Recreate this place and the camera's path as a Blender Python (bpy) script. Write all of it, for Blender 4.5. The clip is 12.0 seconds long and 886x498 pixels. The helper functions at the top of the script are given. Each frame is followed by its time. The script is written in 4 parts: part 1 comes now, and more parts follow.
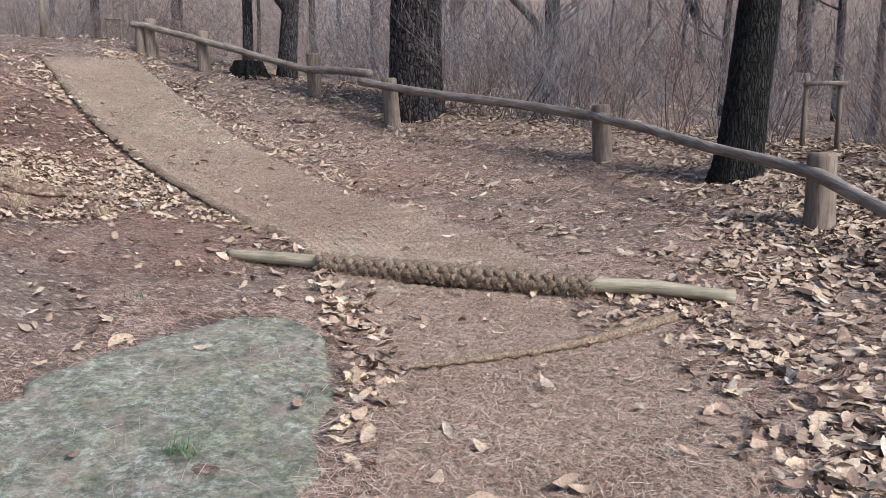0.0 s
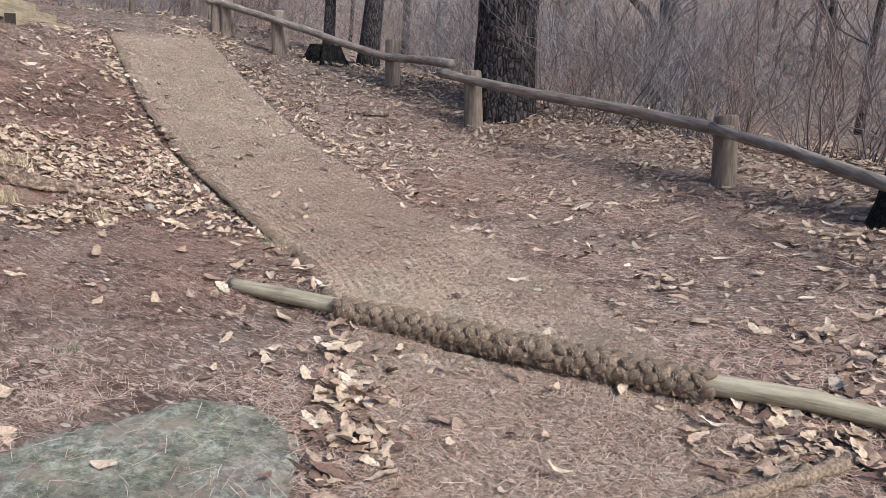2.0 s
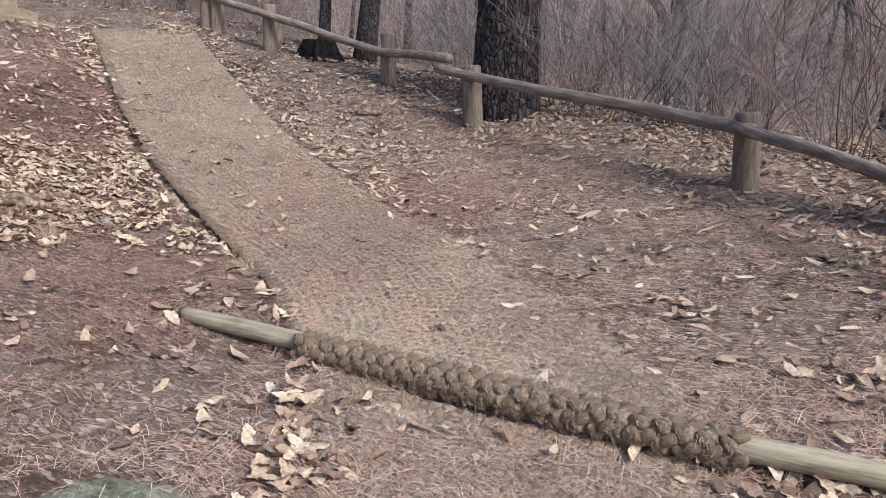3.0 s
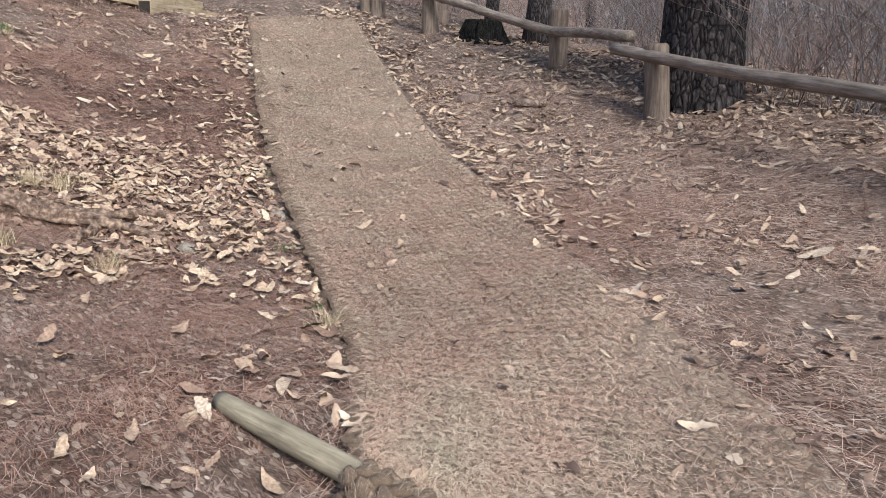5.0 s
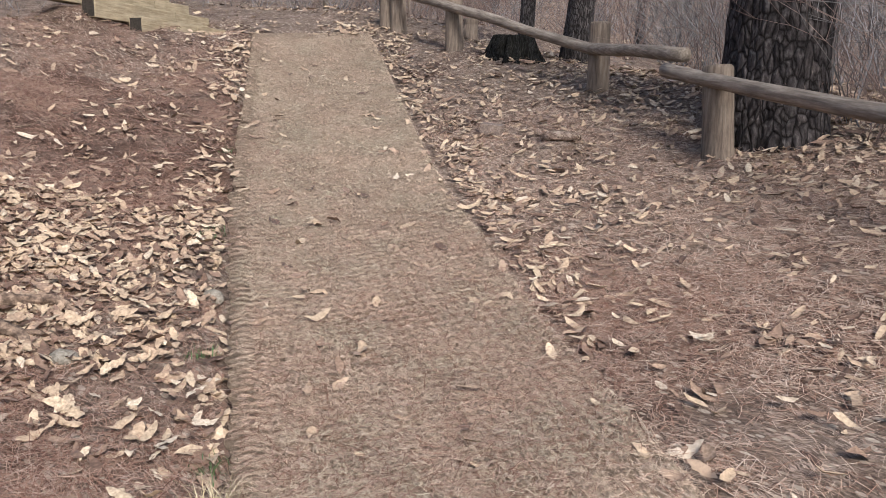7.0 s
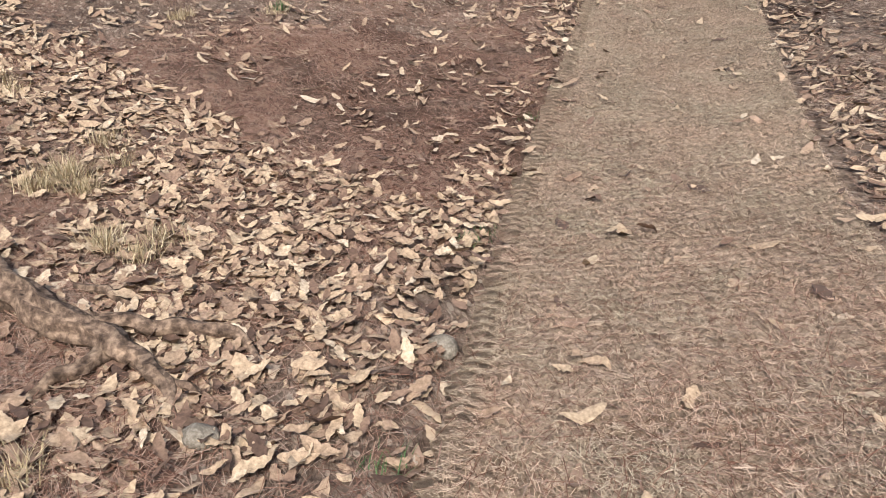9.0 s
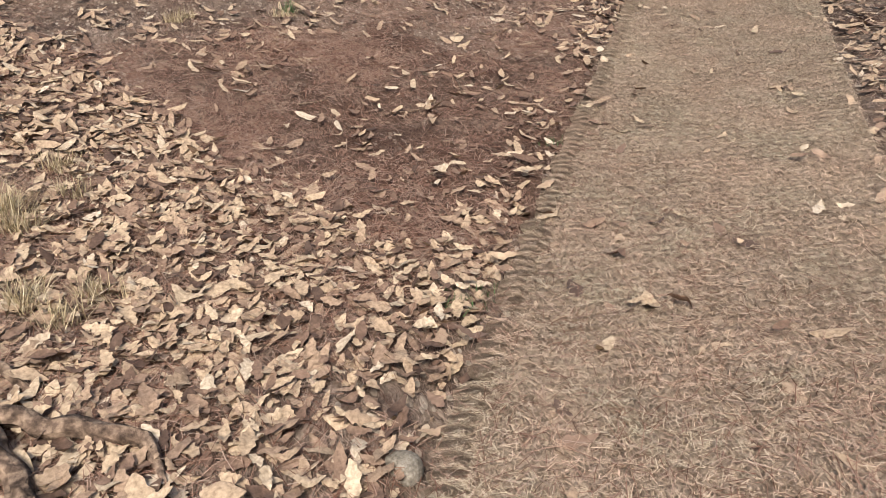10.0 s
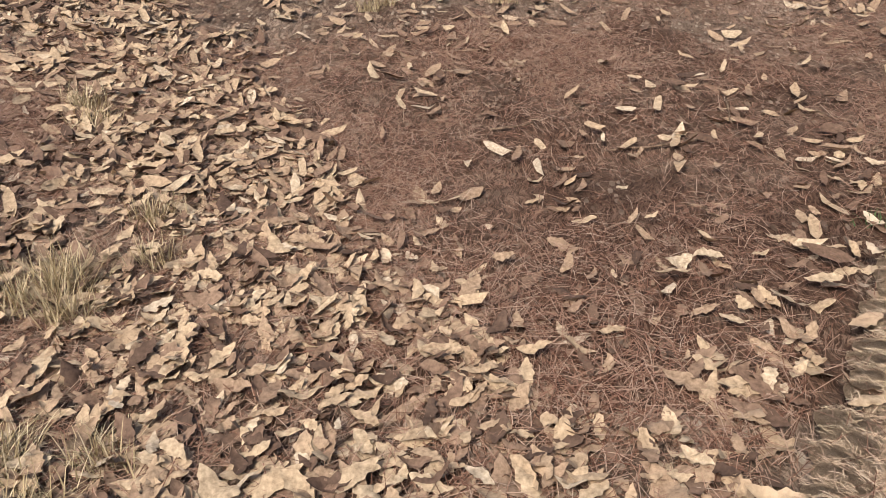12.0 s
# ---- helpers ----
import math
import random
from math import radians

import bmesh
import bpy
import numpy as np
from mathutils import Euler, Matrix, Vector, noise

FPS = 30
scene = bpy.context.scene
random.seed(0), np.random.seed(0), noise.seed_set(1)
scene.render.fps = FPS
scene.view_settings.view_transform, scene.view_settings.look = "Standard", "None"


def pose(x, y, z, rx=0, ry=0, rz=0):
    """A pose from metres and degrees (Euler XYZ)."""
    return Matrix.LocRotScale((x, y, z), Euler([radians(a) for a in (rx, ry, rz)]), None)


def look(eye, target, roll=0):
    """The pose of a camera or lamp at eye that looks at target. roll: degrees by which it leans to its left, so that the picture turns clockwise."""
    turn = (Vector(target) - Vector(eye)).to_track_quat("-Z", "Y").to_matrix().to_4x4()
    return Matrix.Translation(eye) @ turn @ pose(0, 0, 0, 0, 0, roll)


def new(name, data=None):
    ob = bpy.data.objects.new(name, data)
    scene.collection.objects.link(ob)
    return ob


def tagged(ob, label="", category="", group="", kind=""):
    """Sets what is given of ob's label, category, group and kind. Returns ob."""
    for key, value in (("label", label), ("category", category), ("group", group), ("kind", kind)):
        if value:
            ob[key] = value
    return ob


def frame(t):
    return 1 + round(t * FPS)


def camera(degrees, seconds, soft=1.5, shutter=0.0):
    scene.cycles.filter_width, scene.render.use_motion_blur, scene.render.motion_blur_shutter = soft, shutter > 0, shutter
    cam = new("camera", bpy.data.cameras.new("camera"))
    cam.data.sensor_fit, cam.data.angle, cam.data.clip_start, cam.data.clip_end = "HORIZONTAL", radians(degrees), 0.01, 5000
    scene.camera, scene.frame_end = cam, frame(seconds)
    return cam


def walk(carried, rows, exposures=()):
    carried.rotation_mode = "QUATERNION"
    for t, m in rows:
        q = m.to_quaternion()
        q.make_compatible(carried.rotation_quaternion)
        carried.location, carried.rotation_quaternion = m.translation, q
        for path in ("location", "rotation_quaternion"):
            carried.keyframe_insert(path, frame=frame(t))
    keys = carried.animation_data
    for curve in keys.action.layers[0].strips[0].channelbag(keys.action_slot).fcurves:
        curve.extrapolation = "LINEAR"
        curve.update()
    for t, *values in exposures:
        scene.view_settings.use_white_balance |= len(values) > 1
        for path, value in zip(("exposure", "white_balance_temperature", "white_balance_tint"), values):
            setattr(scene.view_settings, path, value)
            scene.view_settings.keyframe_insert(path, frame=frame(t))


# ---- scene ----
cam = camera(60.3, 12.0, 0.5)
PATH = [
    (0, (1.844, -0.519, 1.07), (1.175, 1.339, 0.753), -0.3),
    (0.5, (1.789, -0.088, 1.079), (1.136, 1.776, 0.764), 0.3),
    (1, (1.766, 0.322, 1.107), (0.992, 2.14, 0.793), 0.1),
    (1.5, (1.671, 0.645, 1.14), (0.789, 2.41, 0.816), 1.4),
    (2, (1.466, 1.001, 1.162), (0.579, 2.762, 0.824), 2.7),
    (2.5, (1.351, 1.288, 1.166), (0.451, 3.042, 0.83), 2.5),
    (3, (1.298, 1.663, 1.205), (0.388, 3.409, 0.855), 2.2),
    (3.5, (1.136, 1.978, 1.191), (0.154, 3.682, 0.829), 1.5),
    (3.7, (1.035, 2.142, 1.206), (0.017, 3.823, 0.833), 1.3),
    (5.3, (0.563, 3.263, 1.368), (-0.753, 4.711, 0.952), 1.2),
    (5.5, (0.436, 3.409, 1.413), (-0.879, 4.856, 0.993), 1.0),
    (6, (0.297, 3.737, 1.446), (-1.031, 5.175, 1.034), 0.9),
    (6.5, (0.208, 4.047, 1.494), (-1.148, 5.466, 1.11), 1.1),
    (6.7, (0.139, 4.145, 1.486), (-1.225, 5.558, 1.106), 1.3),
    (8.3, (-0.727, 5.259, 1.439), (-2.416, 6.233, 0.993), 0.0),
    (8.5, (-0.816, 5.311, 1.459), (-2.558, 6.178, 0.999), 0.5),
    (9, (-1.223, 5.458, 1.444), (-3.061, 6.07, 0.945), -0.4),
    (9.5, (-1.514, 5.625, 1.492), (-3.363, 6.189, 0.98), -0.7),
    (10, (-1.809, 5.88, 1.557), (-3.675, 6.385, 1.044), 0.3),
    (10.5, (-2.165, 5.985, 1.554), (-4.055, 6.386, 1.037), 1.1),
    (11, (-2.57, 6.037, 1.618), (-4.476, 6.342, 1.092), 1.1),
    (11.5, (-2.924, 6.182, 1.641), (-4.847, 6.215, 1.09), 0.3),
    (12, (-3.257, 6.303, 1.711), (-5.165, 6.174, 1.125), 0.5),
]
walk(cam, [(t, look(e, g, r)) for t, e, g, r in PATH], [(0.0, 0.78, 5450, 9), (5.0, 0.72, 5650, 8), (9.0, 0.64, 6100, 8.5), (12.0, 0.44, 6600, 9.5)])

# ---- world and light: thin cloud, soft sun ----
SUN_ELEVATION, SUN_TURN = 38.0, 112.0
world = bpy.data.worlds.new("world")
scene.world = world
world.use_nodes = True
wn = world.node_tree
sky = wn.nodes.new("ShaderNodeTexSky")
sky.sky_type = "NISHITA"
sky.sun_disc = False
sky.sun_elevation = radians(SUN_ELEVATION)
sky.sun_rotation = radians(SUN_TURN)
sky.dust_density = 4.0
sky.air_density = 1.0
wn.nodes["Background"].inputs["Strength"].default_value = 0.115
wn.links.new(sky.outputs[0], wn.nodes["Background"].inputs["Color"])
sun = new("sun", bpy.data.lights.new("sun", "SUN"))
sun.data.energy, sun.data.angle, sun.data.color = 3.1, radians(15), (1.0, 0.91, 0.80)
_a, _e = radians(SUN_TURN), radians(SUN_ELEVATION)
sun.matrix_world = look((0, 0, 0), (-math.sin(_a) * math.cos(_e), -math.cos(_a) * math.cos(_e), -math.sin(_e)))


# ---- materials ----
def material(name):
    m = bpy.data.materials.new(name)
    m.use_nodes = True
    t = m.node_tree
    return m, t, t.nodes["Principled BSDF"]


def node(t, kind, **values):
    n = t.nodes.new(kind)
    for key, v in values.items():
        n.inputs[key].default_value = v
    return n


def ramp(t, source, stops):
    n = t.nodes.new("ShaderNodeValToRGB")
    el = n.color_ramp.elements
    el[0].position, el[0].color = stops[0][0], (*stops[0][1], 1)
    el[1].position, el[1].color = stops[-1][0], (*stops[-1][1], 1)
    for p, c in stops[1:-1]:
        e = el.new(p)
        e.color = (*c, 1)
    t.links.new(source, n.inputs[0])
    return n.outputs[0]


def mix(t, fac, a, b, kind="MIX"):
    n = t.nodes.new("ShaderNodeMix")
    n.data_type, n.blend_type = "RGBA", kind
    if isinstance(fac, (int, float)):
        n.inputs[0].default_value = fac
    else:
        t.links.new(fac, n.inputs[0])
    t.links.new(a, n.inputs[6])
    t.links.new(b, n.inputs[7])
    return n.outputs[2]


def noise_of(t, vec, scale, detail=6.0, rough=0.6):
    n = node(t, "ShaderNodeTexNoise", Scale=scale, Detail=detail, Roughness=rough)
    t.links.new(vec, n.inputs["Vector"])
    return n.outputs["Fac"]


def stretched(t, vec, sx, sy, sz):
    n = t.nodes.new("ShaderNodeMapping")
    n.inputs["Scale"].default_value = (sx, sy, sz)
    t.links.new(vec, n.inputs["Vector"])
    return n.outputs[0]


def bump(t, p, height, strength, distance):
    n = node(t, "ShaderNodeBump", Strength=strength, Distance=distance)
    t.links.new(height, n.inputs["Height"])
    t.links.new(n.outputs[0], p.inputs["Normal"])


def coords(t):
    return t.nodes.new("ShaderNodeTexCoord").outputs["Object"]


def plain_noise(name, stops, scale, rough=0.9, bump_scale=60.0, bump_d=0.004, scale2=None):
    m, t, p = material(name)
    v = coords(t)
    c = ramp(t, noise_of(t, v, scale), stops)
    if scale2:
        c2 = ramp(t, noise_of(t, v, scale2, 3.0), [(0.3, (0.72, 0.72, 0.72)), (0.7, (1.2, 1.2, 1.2))])
        c = mix(t, 1.0, c, c2, "MULTIPLY")
    t.links.new(c, p.inputs["Base Color"])
    p.inputs["Roughness"].default_value = rough
    p.inputs["Specular IOR Level"].default_value = 0.2
    bump(t, p, noise_of(t, v, bump_scale), 0.7, bump_d)
    return m


def thatch(t, v, low=0.54, high=0.64, fine=1.0):
    """Crossing pale streaks, as of strewn needles: 0 to 1."""
    out = None
    warp = node(t, "ShaderNodeTexNoise", Scale=7.0, Detail=3.0)
    t.links.new(v, warp.inputs["Vector"])
    sway = node(t, "ShaderNodeVectorMath")
    sway.operation = "MULTIPLY_ADD"
    t.links.new(warp.outputs["Color"], sway.inputs[0])
    sway.inputs[1].default_value = (0.16, 0.16, 0.0)
    t.links.new(v, sway.inputs[2])
    v = sway.outputs[0]
    for k, (turn, seed) in enumerate(((0.35, 0.0), (1.25, 3.1), (2.35, 7.7), (2.95, 5.2))):
        n = t.nodes.new("ShaderNodeMapping")
        n.inputs["Rotation"].default_value = (0, 0, turn)
        n.inputs["Location"].default_value = (seed, seed, 0)
        n.inputs["Scale"].default_value = (13 * fine, 170 * fine, 13 * fine)
        t.links.new(v, n.inputs["Vector"])
        q = node(t, "ShaderNodeTexNoise", Scale=1.0, Detail=2.0, Roughness=0.6, Distortion=0.6)
        t.links.new(n.outputs[0], q.inputs["Vector"])
        f = ramp(t, q.outputs["Fac"], [(low, (0, 0, 0)), (high, (1, 1, 1))])
        if out is None:
            out = f
        else:
            m = t.nodes.new("ShaderNodeMath")
            m.operation = "MAXIMUM"
            t.links.new(out, m.inputs[0])
            t.links.new(f, m.inputs[1])
            out = m.outputs[0]
    return out


def colour(t, rgb):
    n = t.nodes.new("ShaderNodeRGB")
    n.outputs[0].default_value = (*rgb, 1)
    return n.outputs[0]


def ground_material():
    m, t, p = material("forest_soil")
    v = coords(t)
    soil = ramp(t, noise_of(t, v, 40.0, 8.0, 0.75), [(0.30, (0.03, 0.021, 0.018)), (0.5, (0.135, 0.096, 0.073)), (0.70, (0.36, 0.275, 0.21))])
    red = ramp(t, noise_of(t, v, 48.0, 8.0, 0.75), [(0.30, (0.020, 0.010, 0.007)), (0.52, (0.075, 0.040, 0.028)), (0.74, (0.22, 0.145, 0.10))])
    far_from = node(t, "ShaderNodeVectorMath")
    far_from.operation = "DISTANCE"
    t.links.new(v, far_from.inputs[0])
    far_from.inputs[1].default_value = (-6.7, 6.9, 1.1)
    where = ramp(t, noise_of(t, v, 0.8, 4.0), [(0.45, (0, 0, 0)), (0.62, (1, 1, 1))])
    near = t.nodes.new("ShaderNodeMath")
    near.operation = "LESS_THAN"
    t.links.new(far_from.outputs["Value"], near.inputs[0])
    rag = t.nodes.new("ShaderNodeMath")
    rag.operation = "MULTIPLY_ADD"
    t.links.new(noise_of(t, v, 1.7, 5.0), rag.inputs[0])
    rag.inputs[1].default_value, rag.inputs[2].default_value = 4.0, -0.3
    t.links.new(rag.outputs[0], near.inputs[1])
    both = t.nodes.new("ShaderNodeMath")
    both.operation = "MAXIMUM"
    t.links.new(where, both.inputs[0])
    t.links.new(near.outputs[0], both.inputs[1])
    c = mix(t, both.outputs[0], soil, red)
    straw = ramp(t, noise_of(t, v, 5.0, 4.0), [(0.3, (0.26, 0.17, 0.125)), (0.7, (0.50, 0.39, 0.32))])
    th = thatch(t, v)
    strewn = t.nodes.new("ShaderNodeMath")
    strewn.operation = "MULTIPLY"
    t.links.new(th, strewn.inputs[0])
    t.links.new(ramp(t, noise_of(t, v, 2.6, 5.0, 0.7), [(0.36, (0.1, 0.1, 0.1)), (0.6, (1, 1, 1))]), strewn.inputs[1])
    c = mix(t, strewn.outputs[0], c, straw)
    for scale, turn, rare in ((15.0, 0.6, 0.62), (21.0, 2.0, 0.70)):
        mp = t.nodes.new("ShaderNodeMapping")
        mp.inputs["Rotation"].default_value = (0, 0, turn)
        mp.inputs["Scale"].default_value = (1.0, 2.0, 1.0)
        t.links.new(v, mp.inputs["Vector"])
        cell = node(t, "ShaderNodeTexVoronoi", Scale=scale)
        t.links.new(mp.outputs[0], cell.inputs["Vector"])
        pick = t.nodes.new("ShaderNodeSeparateColor")
        t.links.new(cell.outputs["Color"], pick.inputs[0])
        edge = ramp(t, cell.outputs["Distance"], [(0.36, (1, 1, 1)), (0.44, (0, 0, 0))])
        on = t.nodes.new("ShaderNodeMath")
        on.operation = "MULTIPLY"
        t.links.new(ramp(t, pick.outputs[0], [(rare, (0, 0, 0)), (rare + 0.01, (1, 1, 1))]), on.inputs[0])
        t.links.new(edge, on.inputs[1])
        c = mix(t, on.outputs[0], c, ramp(t, pick.outputs[1], [(0.0, (0.16, 0.105, 0.08)), (0.5, (0.36, 0.28, 0.215)), (1.0, (0.52, 0.44, 0.36))]))
    ruddy = mix(t, strewn.outputs[0], red, colour(t, (0.24, 0.14, 0.10)))
    part_of = t.nodes.new("ShaderNodeMath")
    part_of.operation = "MULTIPLY"
    t.links.new(near.outputs[0], part_of.inputs[0])
    t.links.new(ramp(t, noise_of(t, v, 3.0, 5.0, 0.7), [(0.35, (0.45, 0.45, 0.45)), (0.6, (1, 1, 1))]), part_of.inputs[1])
    c = mix(t, part_of.outputs[0], c, ruddy)
    leafy = ramp(t, noise_of(t, v, 9.0, 8.0, 0.75), [(0.42, (0.10, 0.068, 0.052)), (0.58, (0.42, 0.33, 0.26))])
    far = ramp(t, noise_of(t, v, 0.35, 3.0), [(0.45, (0.0, 0.0, 0.0)), (0.65, (0.5, 0.5, 0.5))])
    c = mix(t, far, c, leafy)
    t.links.new(c, p.inputs["Base Color"])
    p.inputs["Roughness"].default_value = 0.95
    p.inputs["Specular IOR Level"].default_value = 0.15
    add = t.nodes.new("ShaderNodeMath")
    add.operation = "ADD"
    t.links.new(noise_of(t, v, 45.0, 8.0, 0.75), add.inputs[0])
    t.links.new(th, add.inputs[1])
    bump(t, p, add.outputs[0], 0.9, 0.012)
    return m


def mat_material():
    m, t, p = material("coir_mat")
    v = coords(t)
    c = ramp(t, noise_of(t, v, 45.0, 6.0, 0.7), [(0.32, (0.10, 0.071, 0.054)), (0.5, (0.38, 0.286, 0.22)), (0.68, (0.62, 0.49, 0.395))])
    th = thatch(t, v, 0.52, 0.64, 1.4)
    straw = ramp(t, noise_of(t, v, 6.0, 4.0), [(0.3, (0.36, 0.265, 0.185)), (0.7, (0.52, 0.42, 0.32))])
    c = mix(t, th, c, straw)
    vo = node(t, "ShaderNodeTexVoronoi", Scale=19.0, Randomness=0.85)
    vo.feature = "DISTANCE_TO_EDGE"
    t.links.new(v, vo.inputs["Vector"])
    # shade in the weave's gaps, put into the colour to strengthen the relief
    pore_shade = ramp(t, vo.outputs["Distance"], [(0.0, (0.68, 0.66, 0.64)), (0.14, (1.15, 1.15, 1.15))])
    c = mix(t, 0.8, c, mix(t, 1.0, c, pore_shade, "MULTIPLY"))
    tone = ramp(t, noise_of(t, v, 1.6, 4.0), [(0.3, (0.80, 0.78, 0.76)), (0.7, (1.15, 1.15, 1.15))])
    t.links.new(mix(t, 1.0, c, tone, "MULTIPLY"), p.inputs["Base Color"])
    p.inputs["Roughness"].default_value = 0.95
    p.inputs["Specular IOR Level"].default_value = 0.15
    add = t.nodes.new("ShaderNodeMath")
    add.operation = "ADD"
    t.links.new(noise_of(t, v, 80.0, 6.0, 0.75), add.inputs[0])
    t.links.new(th, add.inputs[1])
    more = t.nodes.new("ShaderNodeMath")
    more.operation = "ADD"
    t.links.new(add.outputs[0], more.inputs[0])
    t.links.new(ramp(t, vo.outputs["Distance"], [(0.0, (0, 0, 0)), (0.3, (1, 1, 1))]), more.inputs[1])
    bump(t, p, more.outputs[0], 1.0, 0.014)
    return m


def island_material(name, stops, rough=0.75, grain=0.0, patchy=False):
    """Colour differs from piece to piece of a joined heap."""
    m, t, p = material(name)
    g = t.nodes.new("ShaderNodeNewGeometry")
    c = ramp(t, g.outputs["Random Per Island"], stops)
    v = coords(t)
    if grain:
        c2 = ramp(t, noise_of(t, v, grain, 4.0), [(0.3, (0.55, 0.52, 0.49)), (0.7, (1.2, 1.2, 1.2))])
        c = mix(t, 1.0, c, c2, "MULTIPLY")
        bump(t, p, noise_of(t, v, grain * 1.5, 3.0), 0.4, 0.002)
    if patchy:
        c = mix(t, 1.0, c, ramp(t, noise_of(t, v, 2.4, 4.0), [(0.36, (0.90, 0.97, 0.92)), (0.5, (1.0, 0.98, 0.95)), (0.64, (1.05, 0.965, 0.93))]), "MULTIPLY")
    t.links.new(c, p.inputs["Base Color"])
    p.inputs["Roughness"].default_value = rough
    p.inputs["Specular IOR Level"].default_value = 0.3
    return m


LEAF_STOPS = [(0.0, (0.075, 0.047, 0.035)), (0.12, (0.16, 0.102, 0.074)), (0.28, (0.26, 0.178, 0.128)), (0.46, (0.355, 0.260, 0.182)), (0.7, (0.43, 0.328, 0.226)), (0.9, (0.475, 0.378, 0.270)), (1.0, (0.515, 0.435, 0.34))]


def object_leaf_material():
    m, t, p = material("dry_leaf")
    o = t.nodes.new("ShaderNodeObjectInfo")
    c = ramp(t, o.outputs["Random"], LEAF_STOPS)
    v = coords(t)
    c2 = ramp(t, noise_of(t, v, 60.0, 4.0), [(0.3, (0.75, 0.72, 0.7)), (0.7, (1.12, 1.12, 1.12))])
    t.links.new(mix(t, 1.0, c, c2, "MULTIPLY"), p.inputs["Base Color"])
    p.inputs["Roughness"].default_value = 0.65
    bump(t, p, noise_of(t, v, 90.0, 3.0), 0.4, 0.002)
    return m


def wood_material(name, stops, along="X", rough=0.85):
    m, t, p = material(name)
    v = coords(t)
    s = (1.2, 14, 14) if along == "X" else (14, 14, 1.2)
    vv = stretched(t, v, *s)
    c = ramp(t, noise_of(t, vv, 3.0, 8.0, 0.65), stops)
    c2 = ramp(t, noise_of(t, v, 4.0, 4.0), [(0.3, (0.75, 0.75, 0.75)), (0.7, (1.15, 1.15, 1.15))])
    t.links.new(mix(t, 1.0, c, c2, "MULTIPLY"), p.inputs["Base Color"])
    p.inputs["Roughness"].default_value = rough
    p.inputs["Specular IOR Level"].default_value = 0.08
    bump(t, p, noise_of(t, vv, 5.0, 8.0, 0.7), 0.8, 0.008)
    return m


def bark_material(name, dark, mid, light, plates=True):
    m, t, p = material(name)
    v = coords(t)
    warp = node(t, "ShaderNodeTexNoise", Scale=5.0, Detail=4.0)
    t.links.new(v, warp.inputs["Vector"])
    sway = node(t, "ShaderNodeVectorMath")
    sway.operation = "MULTIPLY_ADD"
    t.links.new(warp.outputs["Color"], sway.inputs[0])
    sway.inputs[1].default_value = (0.08, 0.08, 0.16) if plates else (0.12, 0.12, 0.3)
    t.links.new(v, sway.inputs[2])
    vv = stretched(t, sway.outputs[0], 11.0, 11.0, 4.2) if plates else stretched(t, sway.outputs[0], 26.0, 26.0, 3.0)
    vo = node(t, "ShaderNodeTexVoronoi", Scale=1.4)
    vo.feature = "DISTANCE_TO_EDGE"
    t.links.new(vv, vo.inputs["Vector"])
    n = noise_of(t, vv, 2.5, 8.0, 0.7)
    c = ramp(t, n, [(0.3, dark), (0.5, mid), (0.72, light)])
    if plates:
        cell = node(t, "ShaderNodeTexVoronoi", Scale=1.4)
        t.links.new(vv, cell.inputs["Vector"])
        pick = t.nodes.new("ShaderNodeSeparateColor")
        t.links.new(cell.outputs["Color"], pick.inputs[0])
        c = mix(t, 1.0, c, ramp(t, pick.outputs[0], [(0.0, (0.5, 0.48, 0.48)), (0.6, (0.85, 0.84, 0.83)), (1.0, (1.5, 1.45, 1.4))]), "MULTIPLY")
    gap = ramp(t, vo.outputs["Distance"], [(0.0, (0.16, 0.15, 0.15)), (0.16 if plates else 0.3, (1.1, 1.1, 1.1))])
    t.links.new(mix(t, 1.0, c, gap, "MULTIPLY"), p.inputs["Base Color"])
    p.inputs["Roughness"].default_value = 0.95
    p.inputs["Specular IOR Level"].default_value = 0.15
    add = t.nodes.new("ShaderNodeMath")
    add.operation = "ADD"
    t.links.new(ramp(t, vo.outputs["Distance"], [(0.0, (0, 0, 0)), (0.25, (1, 1, 1))]), add.inputs[0])
    t.links.new(n, add.inputs[1])
    bump(t, p, add.outputs[0], 0.9, 0.02)
    return m


M_GROUND = ground_material()
M_LEAVES = island_material("leaf_litter", LEAF_STOPS, 0.7, 70.0)
M_LEAF = object_leaf_material()
M_NEEDLE = island_material("pine_needles", [(0.0, (0.181, 0.091, 0.063)), (0.25, (0.317, 0.186, 0.132)), (0.55, (0.431, 0.294, 0.218)), (0.85, (0.531, 0.407, 0.317)), (1.0, (0.612, 0.498, 0.408))], 0.7)
M_RED_NEEDLE = island_material("red_pine_needles", [(0.0, (0.092, 0.037, 0.023)), (0.25, (0.197, 0.099, 0.067)), (0.55, (0.295, 0.179, 0.131)), (0.85, (0.363, 0.251, 0.193)), (1.0, (0.409, 0.314, 0.252))], 0.7)
M_FIBRE = island_material("coir_fibre", [(0.0, (0.16, 0.112, 0.081)), (0.25, (0.34, 0.254, 0.186)), (0.6, (0.50, 0.388, 0.294)), (1.0, (0.62, 0.50, 0.40))], 0.8, 0.0, True)
M_BRAID_FIBRE = island_material("braid_fibre", [(0.0, (0.085, 0.06, 0.042)), (0.5, (0.25, 0.19, 0.135)), (1.0, (0.46, 0.37, 0.28))], 0.85)
M_MAT = mat_material()
